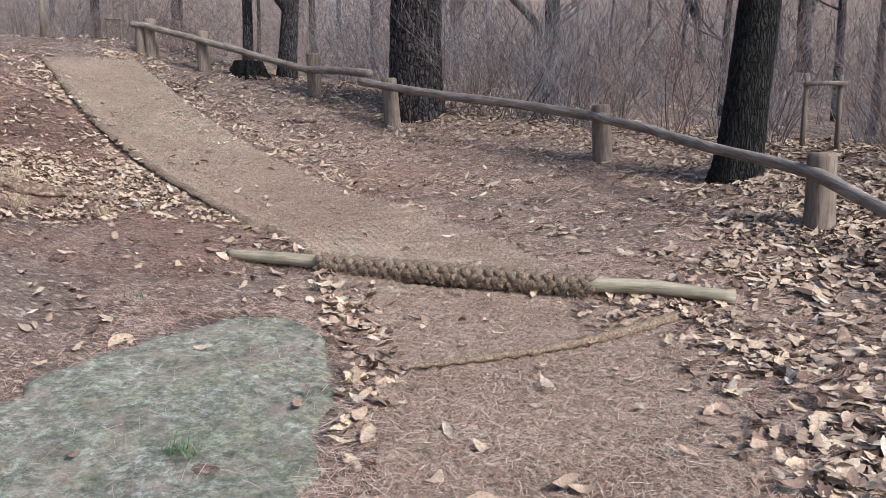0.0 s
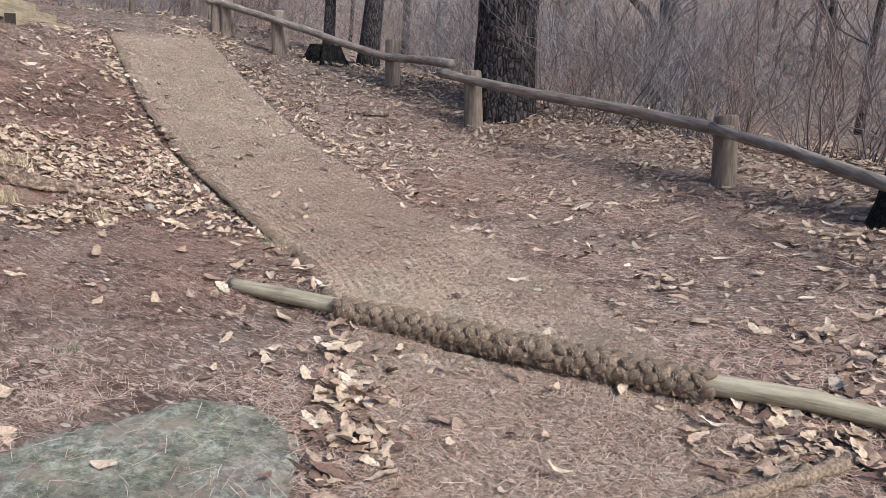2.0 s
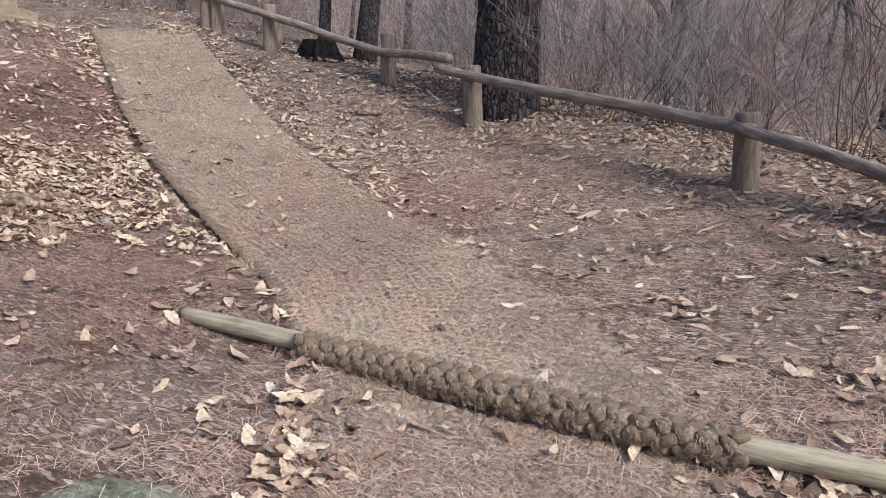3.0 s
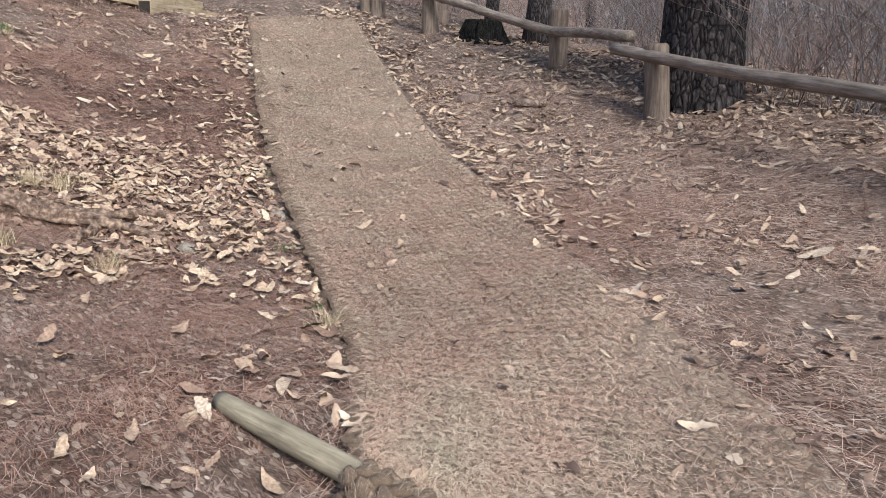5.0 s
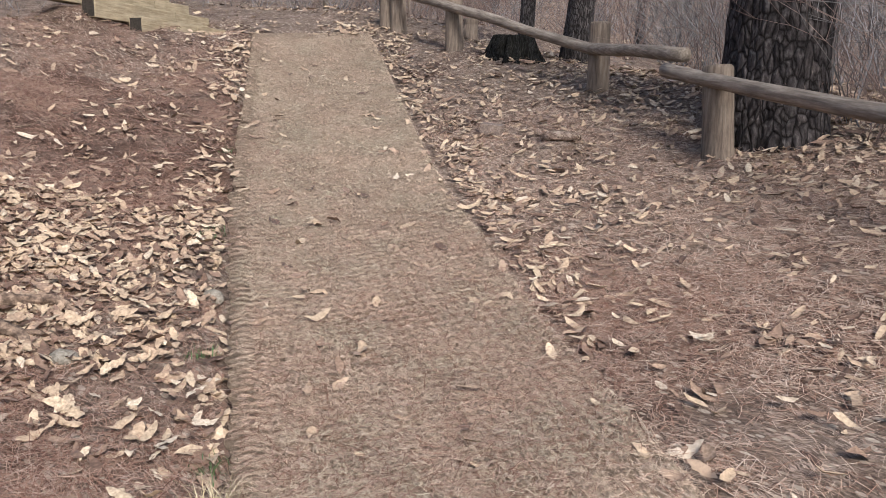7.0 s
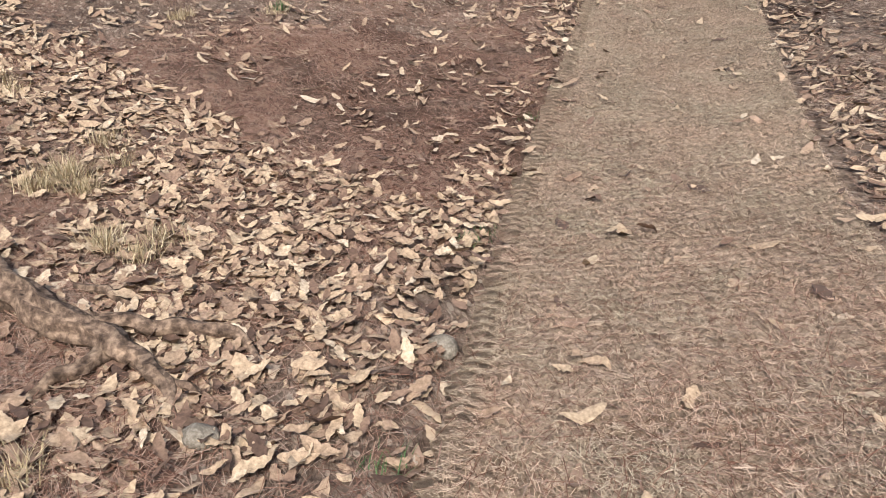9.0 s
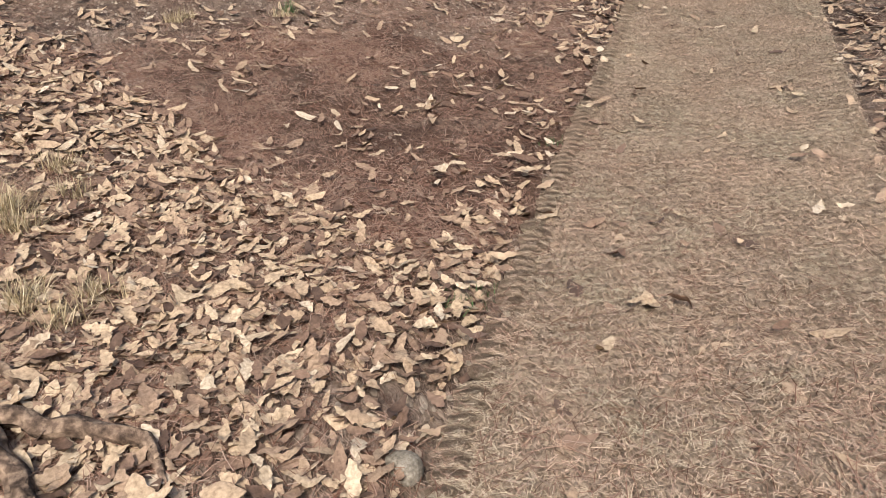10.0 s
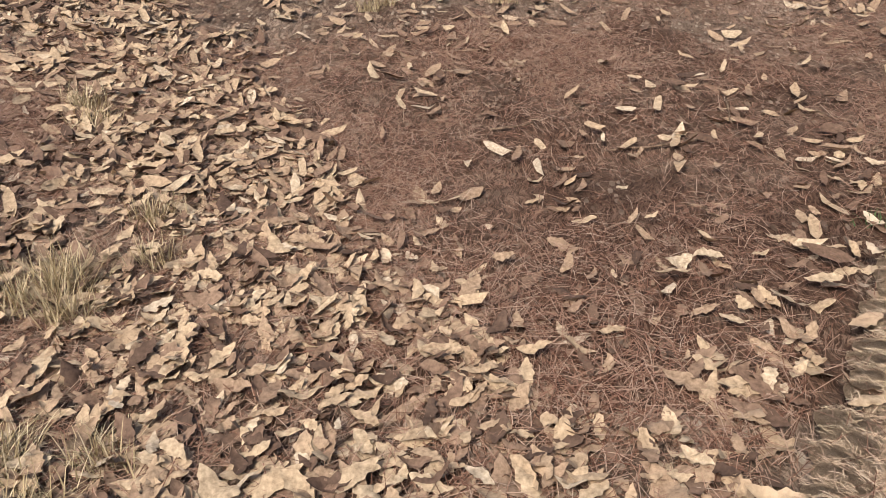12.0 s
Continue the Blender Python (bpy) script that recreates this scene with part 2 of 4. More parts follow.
M_BRAID = plain_noise("coir_braid", [(0.3, (0.060, 0.042, 0.029)), (0.5, (0.168, 0.122, 0.084)), (0.7, (0.324, 0.246, 0.174))], 70.0, 0.95, 160.0, 0.006)
M_LOG = wood_material("peeled_log", [(0.3, (0.177, 0.148, 0.103)), (0.5, (0.290, 0.251, 0.177)), (0.75, (0.415, 0.362, 0.264))])
M_RAIL = wood_material("weathered_rail", [(0.3, (0.111, 0.088, 0.072)), (0.5, (0.215, 0.179, 0.147)), (0.75, (0.364, 0.319, 0.267))])
M_POST = wood_material("weathered_post", [(0.3, (0.105, 0.08, 0.062)), (0.5, (0.18, 0.142, 0.112)), (0.75, (0.28, 0.23, 0.185))], "Z")
M_STEP = wood_material("pale_timber", [(0.3, (0.20, 0.155, 0.10)), (0.5, (0.30, 0.245, 0.165)), (0.75, (0.40, 0.335, 0.24))])
# timber darkened in colour for the shade on the beams' ends
M_END_SHADE = wood_material("shaded_timber_end", [(0.3, (0.023, 0.019, 0.016)), (0.5, (0.038, 0.032, 0.027)), (0.75, (0.059, 0.050, 0.041))])
M_PINE = bark_material("pine_bark", (0.018, 0.015, 0.015), (0.052, 0.045, 0.045), (0.152, 0.139, 0.134))
M_DARKBARK = bark_material("dark_bark", (0.014, 0.013, 0.012), (0.027, 0.026, 0.023), (0.050, 0.049, 0.042), False)
M_GREYBARK = bark_material("grey_bark", (0.035, 0.03, 0.03), (0.085, 0.074, 0.072), (0.18, 0.16, 0.155), False)
M_TWIG = island_material("bare_twigs", [(0.0, (0.038, 0.033, 0.032)), (0.4, (0.105, 0.094, 0.092)), (0.8, (0.21, 0.196, 0.198)), (1.0, (0.35, 0.34, 0.35))], 0.85)
M_REDTWIG = island_material("brown_twigs", [(0.0, (0.07, 0.045, 0.038)), (0.5, (0.155, 0.105, 0.088)), (1.0, (0.27, 0.20, 0.175))], 0.85)
M_ROCK = plain_noise("granite", [(0.3, (0.112, 0.095, 0.077)), (0.5, (0.195, 0.172, 0.140)), (0.7, (0.300, 0.270, 0.227))], 90.0, 0.9, 120.0, 0.004, 12.0)
M_ROOT = plain_noise("bare_root", [(0.3, (0.036, 0.024, 0.017)), (0.48, (0.137, 0.095, 0.070)), (0.68, (0.329, 0.242, 0.175))], 28.0, 0.95, 45.0, 0.02, 7.0)
M_BRICK = plain_noise("brown_stone", [(0.3, (0.10, 0.075, 0.062)), (0.5, (0.19, 0.145, 0.12)), (0.7, (0.30, 0.24, 0.205))], 60.0, 0.9, 90.0, 0.004, 9.0)
M_GRASS = island_material("dry_grass", [(0.0, (0.26, 0.20, 0.11)), (0.5, (0.42, 0.34, 0.21)), (1.0, (0.56, 0.48, 0.34))], 0.7)
M_GREEN = island_material("green_grass", [(0.0, (0.035, 0.075, 0.025)), (1.0, (0.10, 0.16, 0.06))], 0.6)


def slab_material():
    m, t, p = material("mossy_stone")
    v = coords(t)
    stone = ramp(t, noise_of(t, v, 16.0, 10.0, 0.85), [(0.36, (0.035, 0.034, 0.028)), (0.49, (0.17, 0.168, 0.135)), (0.60, (0.50, 0.49, 0.42))])
    moss = ramp(t, noise_of(t, v, 24.0, 10.0, 0.85), [(0.36, (0.025, 0.028, 0.016)), (0.49, (0.12, 0.13, 0.066)), (0.62, (0.40, 0.42, 0.25))])
    where = ramp(t, noise_of(t, v, 3.5, 8.0, 0.8), [(0.40, (0.08, 0.08, 0.08)), (0.60, (0.75, 0.75, 0.75))])
    c = mix(t, where, stone, moss)
    c = mix(t, 1.0, c, ramp(t, noise_of(t, v, 5.0, 7.0, 0.7), [(0.36, (0.62, 0.62, 0.60)), (0.5, (1.0, 1.0, 1.0)), (0.64, (1.28, 1.28, 1.24))]), "MULTIPLY")
    dirt = ramp(t, noise_of(t, v, 4.5, 6.0, 0.75), [(0.5, (0, 0, 0)), (0.68, (0.8, 0.8, 0.8))])
    c = mix(t, dirt, c, colour(t, (0.27, 0.20, 0.155)))
    th = thatch(t, v, 0.57, 0.66)
    thin = t.nodes.new("ShaderNodeMath")
    thin.operation = "MULTIPLY"
    t.links.new(th, thin.inputs[0])
    t.links.new(ramp(t, noise_of(t, v, 6.0, 5.0, 0.7), [(0.45, (0, 0, 0)), (0.65, (0.7, 0.7, 0.7))]), thin.inputs[1])
    c = mix(t, thin.outputs[0], c, colour(t, (0.30, 0.25, 0.19)))
    t.links.new(c, p.inputs["Base Color"])
    p.inputs["Roughness"].default_value = 0.95
    bump(t, p, noise_of(t, v, 38.0, 8.0, 0.8), 1.0, 0.02)
    return m


M_SLAB = slab_material()


# ---- mesh helpers ----
def mesh_of(name, verts, faces, mat, smooth=True):
    me = bpy.data.meshes.new(name)
    if isinstance(verts, np.ndarray):
        verts = verts.tolist()
    if isinstance(faces, np.ndarray):
        faces = faces.tolist()
    me.from_pydata(verts, [], faces)
    me.polygons.foreach_set("use_smooth", [smooth] * len(me.polygons))
    me.materials.append(mat)
    me.update()
    return me


def thing(name, verts, faces, mat, label, category, group="", kind="", smooth=True, at=None):
    ob = new(name, mesh_of(name, verts, faces, mat, smooth))
    if at is not None:
        ob.matrix_basis = at
    return tagged(ob, label, category, group, kind)


def empty(name, at, label, category, group="", kind=""):
    ob = new(name)
    ob.empty_display_size = 0.1
    ob.matrix_basis = at
    return tagged(ob, label, category, group, kind)


def piece(name, verts, faces, mat, parent, label="", smooth=True):
    ob = new(name, mesh_of(name, verts, faces, mat, smooth))
    ob.parent = parent
    return tagged(ob, label) if label else ob


def tube(points, radii, sides=8, cap=True, bend=None):
    """A round bar along points; bend(i, angle) scales the radius."""
    pts = [Vector(p) for p in points]
    verts, faces = [], []
    side = None
    for i, p in enumerate(pts):
        d = (pts[min(i + 1, len(pts) - 1)] - pts[max(i - 1, 0)]).normalized()
        if side is None:
            side = d.cross(Vector((0.13, 0.31, 1)) if abs(d.z) < 0.9 else Vector((1, 0.1, 0))).normalized()
        side = (side - d * side.dot(d)).normalized()
        up = d.cross(side)
        for k in range(sides):
            a = 2 * math.pi * k / sides
            r = radii[i] * (bend(i, a) if bend else 1)
            verts.append(p + side * (math.cos(a) * r) + up * (math.sin(a) * r))
    for i in range(len(pts) - 1):
        for k in range(sides):
            n = (k + 1) % sides
            faces.append((i * sides + k, i * sides + n, (i + 1) * sides + n, (i + 1) * sides + k))
    if cap:
        faces.append(tuple(range(sides - 1, -1, -1)))
        faces.append(tuple((len(pts) - 1) * sides + k for k in range(sides)))
    return [tuple(v) for v in verts], faces


def join(lot):
    verts, faces = [], []
    for v, f in lot:
        b = len(verts)
        verts.extend(v)
        faces.extend(tuple(i + b for i in q) for q in f)
    return verts, faces


_rng = np.random.default_rng(7)
_lattice = _rng.random((256, 256))


def value_noise(x, y, scale, seed=0):
    """Smooth noise of -1 to 1."""
    x, y = np.asarray(x, float) * scale + 37.7 * seed, np.asarray(y, float) * scale + 11.3 * seed
    i, j = np.floor(x).astype(int), np.floor(y).astype(int)
    u, v = x - i, y - j
    u, v = u * u * (3 - 2 * u), v * v * (3 - 2 * v)
    g = lambda a, b: _lattice[a & 255, b & 255]
    return 2 * ((g(i, j) * (1 - u) + g(i + 1, j) * u) * (1 - v) + (g(i, j + 1) * (1 - u) + g(i + 1, j + 1) * u) * v) - 1


def fractal(x, y, scale, octaves=3, seed=0):
    return sum(value_noise(x, y, scale * 2.03**k, seed + 3 * k) / 2**k for k in range(octaves)) / 1.6


def smooth(a, b, x):
    u = np.clip((np.asarray(x, float) - a) / (b - a), 0, 1)
    return u * u * (3 - 2 * u)


# ---- the lie of the land ----
def soft_clip(v, low, high, w):
    v = low + w * np.logaddexp(0, (v - low) / w)
    return high - w * np.logaddexp(0, (high - v) / w)


def land(x, y):
    """The hillside without its small bumps: a slope that steepens uphill, with wooded hills all round."""
    x, y = np.asarray(x, float), np.asarray(y, float)
    x0, y0 = x, y
    # past the fence the bank levels out
    over = 0.3 * np.logaddexp(0, (0.5 * x + 0.866 * y - 8.4) / 0.3) * smooth(-5.5, -2.5, x)
    x, y = x - 0.5 * over, y - 0.866 * over
    v = y - 5
    a, b = soft_clip(x, -9.9, 3.2, 0.25), soft_clip(v, -1.9, 7.0, 0.25)
    z = -0.0575 - 0.0255 * a + 0.0886 * b + 0.0228 * a * a + 0.0219 * a * b + 0.0274 * b * b
    z = z + 0.05 * np.minimum(v + 1.9, 0)
    z = z + 0.12 * np.log1p(np.exp(np.clip(-11.5 - x, -30, 30)))
    z = z + 0.085 * smooth(4.5, 4.85, y) * smooth(8.0, 6.0, y) * smooth(-2.4, -1.0, x) * smooth(3.2, 1.6, x)
    z = z - 0.055 * smooth(0.75, 0.2, np.hypot((x + 1.5) / 1.0, (y - 4.45) / 0.6))
    r = np.hypot(x0 + 3, y0 - 6)
    z = z - 0.02 * np.minimum(over, 8)
    return z + 9.0 * smooth(16, 60, r) + 6 * smooth(50, 160, r)


MAT_EDGES = [((-1.02, 4.62), (1.03, 4.66)), ((-1.40, 4.95), (0.30, 5.55)), ((-1.78, 5.33), (-0.65, 6.35)), ((-2.5, 5.74), (-1.75, 7.02)), ((-3.5, 6.30), (-3.05, 7.86)),
             ((-4.9, 7.10), (-4.45, 8.72)), ((-6.4, 8.05), (-5.85, 9.66)), ((-7.8, 8.99), (-7.25, 10.58)), ((-9.35, 10.0), (-8.75, 11.5))]
LOWER_EDGES = [((-0.95, 4.55), (1.10, 4.58)), ((-0.35, 3.75), (1.80, 3.95)), ((0.28, 2.85), (2.1, 2.6)), ((0.75, 1.8), (2.4, 1.3)), ((1.1, 0.5), (2.7, 0.0)), ((1.2, -1.4), (2.8, -1.6)), ((1.1, -3.4), (2.7, -3.5))]


def strip(edges, step):
    """Left and right edge points of a mat at even steps along it."""
    e = np.array(edges, float)
    mid = e.mean(1)
    s = np.concatenate([[0], np.cumsum(np.hypot(*np.diff(mid, axis=0).T))])
    fine = np.linspace(0, s[-1], 400)
    cols = []
    for k in range(2):
        for c in range(2):
            p = np.interp(fine, s, e[:, k, c])
            pad = np.concatenate([np.full(20, p[0]), p, np.full(20, p[-1])])
            pad[:20] = 2 * p[0] - p[20:0:-1]
            pad[-20:] = 2 * p[-1] - p[-2:-22:-1]
            cols.append(np.convolve(pad, np.ones(41) / 41, "valid"))
    n = int(s[-1] / step) + 1
    u = np.linspace(0, s[-1], n)
    c = [np.interp(u, fine, q) for q in cols]
    return np.stack([c[0], c[1]], 1), np.stack([c[2], c[3]], 1), u


_S1, _S2 = strip(MAT_EDGES, 0.15), strip(LOWER_EDGES, 0.15)


def mat_place(x, y, s):
    """Across (0 left edge, 1 right edge) and the metres beyond the edge, for points near a mat."""
    left, right, u = s
    mid = (left + right) / 2
    x, y = np.asarray(x, float).ravel(), np.asarray(y, float).ravel()
    out_w, out_d = np.empty(len(x)), np.empty(len(x))
    for a in range(0, len(x), 20000):
        px, py = x[a:a + 20000], y[a:a + 20000]
        k = np.argmin((px[:, None] - mid[:, 0]) ** 2 + (py[:, None] - mid[:, 1]) ** 2, 1)
        ax = right[k] - left[k]
        width = np.hypot(*ax.T)
        w = ((px - left[k, 0]) * ax[:, 0] + (py - left[k, 1]) * ax[:, 1]) / width**2
        along = np.abs((px - mid[k, 0]) * -ax[:, 1] + (py - mid[k, 1]) * ax[:, 0]) / width
        side = np.maximum(np.maximum(-w, w - 1) * width, np.where((k == 0) | (k == len(mid) - 1), along, -1))
        out_w[a:a + 20000], out_d[a:a + 20000] = w, side
    return out_w, out_d


def height(x, y):
    """The bare ground with its bumps, smoothed under the mats."""
    shape = np.shape(x)
    x, y = np.asarray(x, float).ravel(), np.asarray(y, float).ravel()
    d = np.minimum(mat_place(x, y, _S1)[1], mat_place(x, y, _S2)[1])
    rough = 0.25 + 0.75 * smooth(0.0, 0.5, d)
    z = land(x, y) + rough * (0.035 * fractal(x, y, 0.9, 3) + 0.012 * fractal(x, y, 5.0, 2, 5)) - 0.012 * (mat_place(x, y, _S1)[1] < 0.02) - 0.042 * smooth(0.11, 0.04, np.abs(mat_place(x, y, _S1)[1] - 0.02)) * (mat_place(x, y, _S1)[0] < 0.5) * smooth(-1.9, -2.8, x)
    z = z + 0.10 * smooth(1.0, 0.0, np.hypot((x + 6.7) / 1.5, (y - 11.7) / 0.7))
    z = z + 0.09 * smooth(1.0, 0.0, np.hypot((x + 4.1) / 0.35, (y - 9.85) / 0.25))
    z = z + 0.24 * smooth(1.0, 0.1, np.hypot((x + 10.25) / 0.75, (y - 7.95) / 0.62))
    z = z - 0.26 * smooth(1.0, 0.3, np.hypot((x + 10.35) / 0.95, (y - 9.75) / 0.9))
    return z.reshape(shape)


def top(x, y):
    return float(height(np.array([x]), np.array([y]))[0])


def spaced(fine0, fine1, step, far):
    near = np.arange(fine0, fine1 + step / 2, step)
    grow = step * np.cumsum(1.13 ** np.arange(1, 80))
    grow = np.append(grow[grow < far - step], far)
    return np.concatenate([fine0 - grow[::-1], near, fine1 + grow])


gx, gy = spaced(-11.0, 5.0, 0.085, 170.0), spaced(-1.0, 13.5, 0.085, 170.0)
GX, GY = np.meshgrid(gx, gy)
GZ = height(GX, GY)
nx, ny = len(gx), len(gy)
ii = (np.arange(ny - 1)[:, None] * nx + np.arange(nx - 1)).ravel()
thing("ground", np.stack([GX.ravel(), GY.ravel(), GZ.ravel()], 1), np.stack([ii, ii + 1, ii + nx + 1, ii + nx], 1), M_GROUND,
      "brown forest soil with pine needles and dry leaves", "ground", kind="structure")


# ---- coir mats ----
def mat_knots(along, across):
    """Nubs of the weave, 0 to 1."""
    return np.abs(np.sin(math.pi * along / 0.07 + 1.5 * value_noise(along, across, 2.0, 2))) * np.abs(np.sin(math.pi * across / 0.06 + 1.2 * value_noise(along, across, 2.5, 4)))


def mat_top(x, y, along, across, lift):
    return land(x, y) + 0.25 * (0.035 * fractal(x, y, 0.9, 3)) + lift + 0.024 * mat_knots(along, across) + 0.010 * fractal(x, y, 9.0, 3, 9)


def mat(name, edges, label, scallop, lift):
    left, right, u = strip(edges, 0.020)
    n, cols = len(u), 60
    w = np.linspace(0.034 * scallop, 1, cols)
    U, W = np.meshgrid(u, w, indexing="ij")
    wav = np.abs(np.sin(math.pi * u / 0.12 + 0.6 * np.sin(u * 3.1)))
    shift = scallop * (0.03 * (wav - 0.4) + 0.02 * value_noise(u, u * 0, 3.0))
    ax = right - left
    width = np.hypot(*ax.T)
    off = np.zeros_like(W)
    notch = scallop * np.clip(1.15 - 1.6 * wav, 0, 1) * (0.6 + 0.4 * value_noise(u, u * 0 + 3, 2.0))
    off[:, 0] = (-shift + 0.075 * notch) / width
    off[:, 1] = (-shift + 0.055 * notch) / width
    off[:, 2] = 0.030 * notch / width
    P = left[:, None, :] + ax[:, None, :] * (W + off)[..., None]
    cross = W * width[:, None]
    z = mat_top(P[..., 0], P[..., 1], U, cross, lift)
    z[:, 0] -= 0.055 if scallop else 0.012
    z[:, 1] -= 0.045 * notch
    z[:, 2] -= 0.020 * notch
    z[:, -1] -= 0.045 if scallop else 0.012
    z[0] -= 0.03
    i = (np.arange(n - 1)[:, None] * cols + np.arange(cols - 1)).ravel()
    return thing(name, np.stack([P[..., 0].ravel(), P[..., 1].ravel(), z.ravel()], 1), np.stack([i, i + cols, i + cols + 1, i + 1], 1), M_MAT, label, "path mat", "coir mats")


main_mat = mat("coir_mat", MAT_EDGES, "brown woven coir mat with scalloped edge laid up the path", 1.0, 0.020)
mat("coir_mat", LOWER_EDGES, "brown woven coir mat strewn with pine needles below the log", 0.0, 0.006)


# knots along the mat's raised edge
bm = bmesh.new()
bmesh.ops.create_icosphere(bm, subdivisions=2, radius=1)
for vert in bm.verts:
    vert.co *= 1 + 0.22 * noise.noise(vert.co * 2.2) + 0.10 * noise.noise(vert.co * 6)
knot = bpy.data.meshes.new("edge_knot")
bm.to_mesh(knot)
bm.free()
knot.materials.append(M_MAT)
knot.polygons.foreach_set("use_smooth", [True] * len(knot.polygons))
_l, _r, _u = strip(MAT_EDGES, 0.066)
_g = random.Random(15)
TEETH = []
for k in range(3, len(_u) - 1):
    d = (_l[k + 1] - _l[k - 1])
    a = math.degrees(math.atan2(d[1], d[0]))
    inw = (_r[k] - _l[k]) / np.hypot(*(_r[k] - _l[k]))
    x, y = _l[k] + inw * (0.028 + _g.uniform(-0.016, 0.014))
    if _g.random() < 0.10:
        continue
    ob = new("edge_knot", knot)
    ob.matrix_basis = pose(x, y, float(land(x, y)) + 0.018, 0, 0, a + 90 + _g.uniform(-16, 16)) @ Matrix.Diagonal((_g.uniform(0.055, 0.08), _g.uniform(0.019, 0.026), _g.uniform(0.030, 0.040), 1))
    ob.parent = main_mat
    TEETH.append((x, y, math.radians(a + 90)))

# ---- litter ----
def leaf_shape(length, width, curl, cup, seed):
    """A long oak leaf with a toothed edge, folded along its rib and twisted, lying in x."""
    r = random.Random(seed)
    rows = 9
    verts, faces = [], []
    bow = r.uniform(-0.12, 0.12)
    turn0, turn1 = r.uniform(-0.35, 0.35), r.uniform(-0.4, 0.4)
    wave = r.uniform(0, 6.28)
    for i in range(rows):
        s = i / (rows - 1)
        prof = (0.10, 0.46, 0.76, 0.95, 1.0, 0.97, 0.86, 0.60, 0.14)[i]
        hw = width / 2 * prof
        x = length * (s - 0.5)
        y0 = bow * length * math.sin(math.pi * s)
        zz = curl * length * (4 * (s - 0.5) ** 2) + 0.045 * length * math.sin(8 * s + wave) + r.uniform(-0.015, 0.015) * length
        twist = turn0 * (1 - s) + turn1 * s + r.uniform(-0.15, 0.15)
        a, b = (1 + (0.20 if (i + k) % 2 else -0.20) * r.uniform(0.2, 1.5) for k in range(2))
        verts += [(x + r.uniform(0.0, 0.04) * length, y0 - hw * a, zz + (cup + twist) * hw), (x, y0, zz), (x + r.uniform(0.0, 0.04) * length, y0 + hw * b, zz + (cup - twist) * hw)]
    for i in range(rows - 1):
        a = 3 * i
        faces += [(a, a + 3, a + 4, a + 1), (a + 1, a + 4, a + 5, a + 2)]
    return np.array(verts), np.array(faces)


LEAVES = []
for k in range(20):
    q = random.Random(100 + k)
    size = q.uniform(0.075, 0.145)
    LEAVES.append(leaf_shape(size, size * q.uniform(0.30, 0.50), q.uniform(-0.10, 0.16), q.uniform(-0.45, 0.55), k))
SIMPLE = [(v.reshape(9, 3, 3)[[0, 1, 3, 5, 7, 8]].reshape(-1, 3), f[:10]) for v, f in LEAVES]
PLAIN = [(v.reshape(9, 3, 3)[[0, 2, 6, 8]].reshape(-1, 3), f[:6]) for v, f in LEAVES]


def lie(x, y):
    """The slope on which litter lies, in x and in y."""
    g = lambda a, b: land(a, b) + 0.025 * fractal(a, b, 0.9, 3)
    return np.clip((g(x + 0.06, y) - g(x - 0.06, y)) / 0.12, -0.8, 0.8), np.clip((g(x, y + 0.06) - g(x, y - 0.06)) / 0.12, -0.8, 0.8)


def scatter(shapes, x, y, z, yaw, tilt_x, tilt_y, scale, which, slope=None):
    """Many small pieces in one mesh, laid to the slope where one is given."""
    verts, faces, base = [], [], 0
    for k, (sv, sf) in enumerate(shapes):
        m = np.nonzero(which == k)[0]
        if not len(m):
            continue
        cx, sx, cy, sy, cz, sz = np.cos(tilt_x[m]), np.sin(tilt_x[m]), np.cos(tilt_y[m]), np.sin(tilt_y[m]), np.cos(yaw[m]), np.sin(yaw[m])
        X, Y, Z = (sv[None, :, c] * scale[m][:, None] for c in range(3))
        Y, Z = Y * cx[:, None] - Z * sx[:, None], Y * sx[:, None] + Z * cx[:, None]
        X, Z = X * cy[:, None] + Z * sy[:, None], -X * sy[:, None] + Z * cy[:, None]
        X, Y = X * cz[:, None] - Y * sz[:, None], X * sz[:, None] + Y * cz[:, None]
        if slope is not None:
            Z = Z + slope[0][m][:, None] * X + slope[1][m][:, None] * Y
        V = np.stack([X + x[m][:, None], Y + y[m][:, None], Z + z[m][:, None]], -1)
        verts.append(V.reshape(-1, 3))
        faces.append((sf[None] + (base + np.arange(len(m)) * len(sv))[:, None, None]).reshape(-1, sf.shape[1]))
        base += len(m) * len(sv)
    return np.concatenate(verts), np.concatenate(faces)


def on_slab(x, y):
    return np.hypot((x + 0.24 + 0.30 * (y - 2.0)) / 0.74, (y - 2.0) / 1.5)


def surface(x, y):
    """Ground or mat, whichever is on top."""
    g = height(x, y)
    for s, lift in ((_S1, 0.024), (_S2, 0.016)):
        d = mat_place(x, y, s)[1]
        m = land(x, y) + 0.25 * (0.035 * fractal(x, y, 0.9, 3)) + lift
        g = np.where(d < 0, np.maximum(g, m), g)
    slab = on_slab(x, y) < 0.95
    return np.where(slab, np.maximum(g, land(x, y) + 0.028), g)


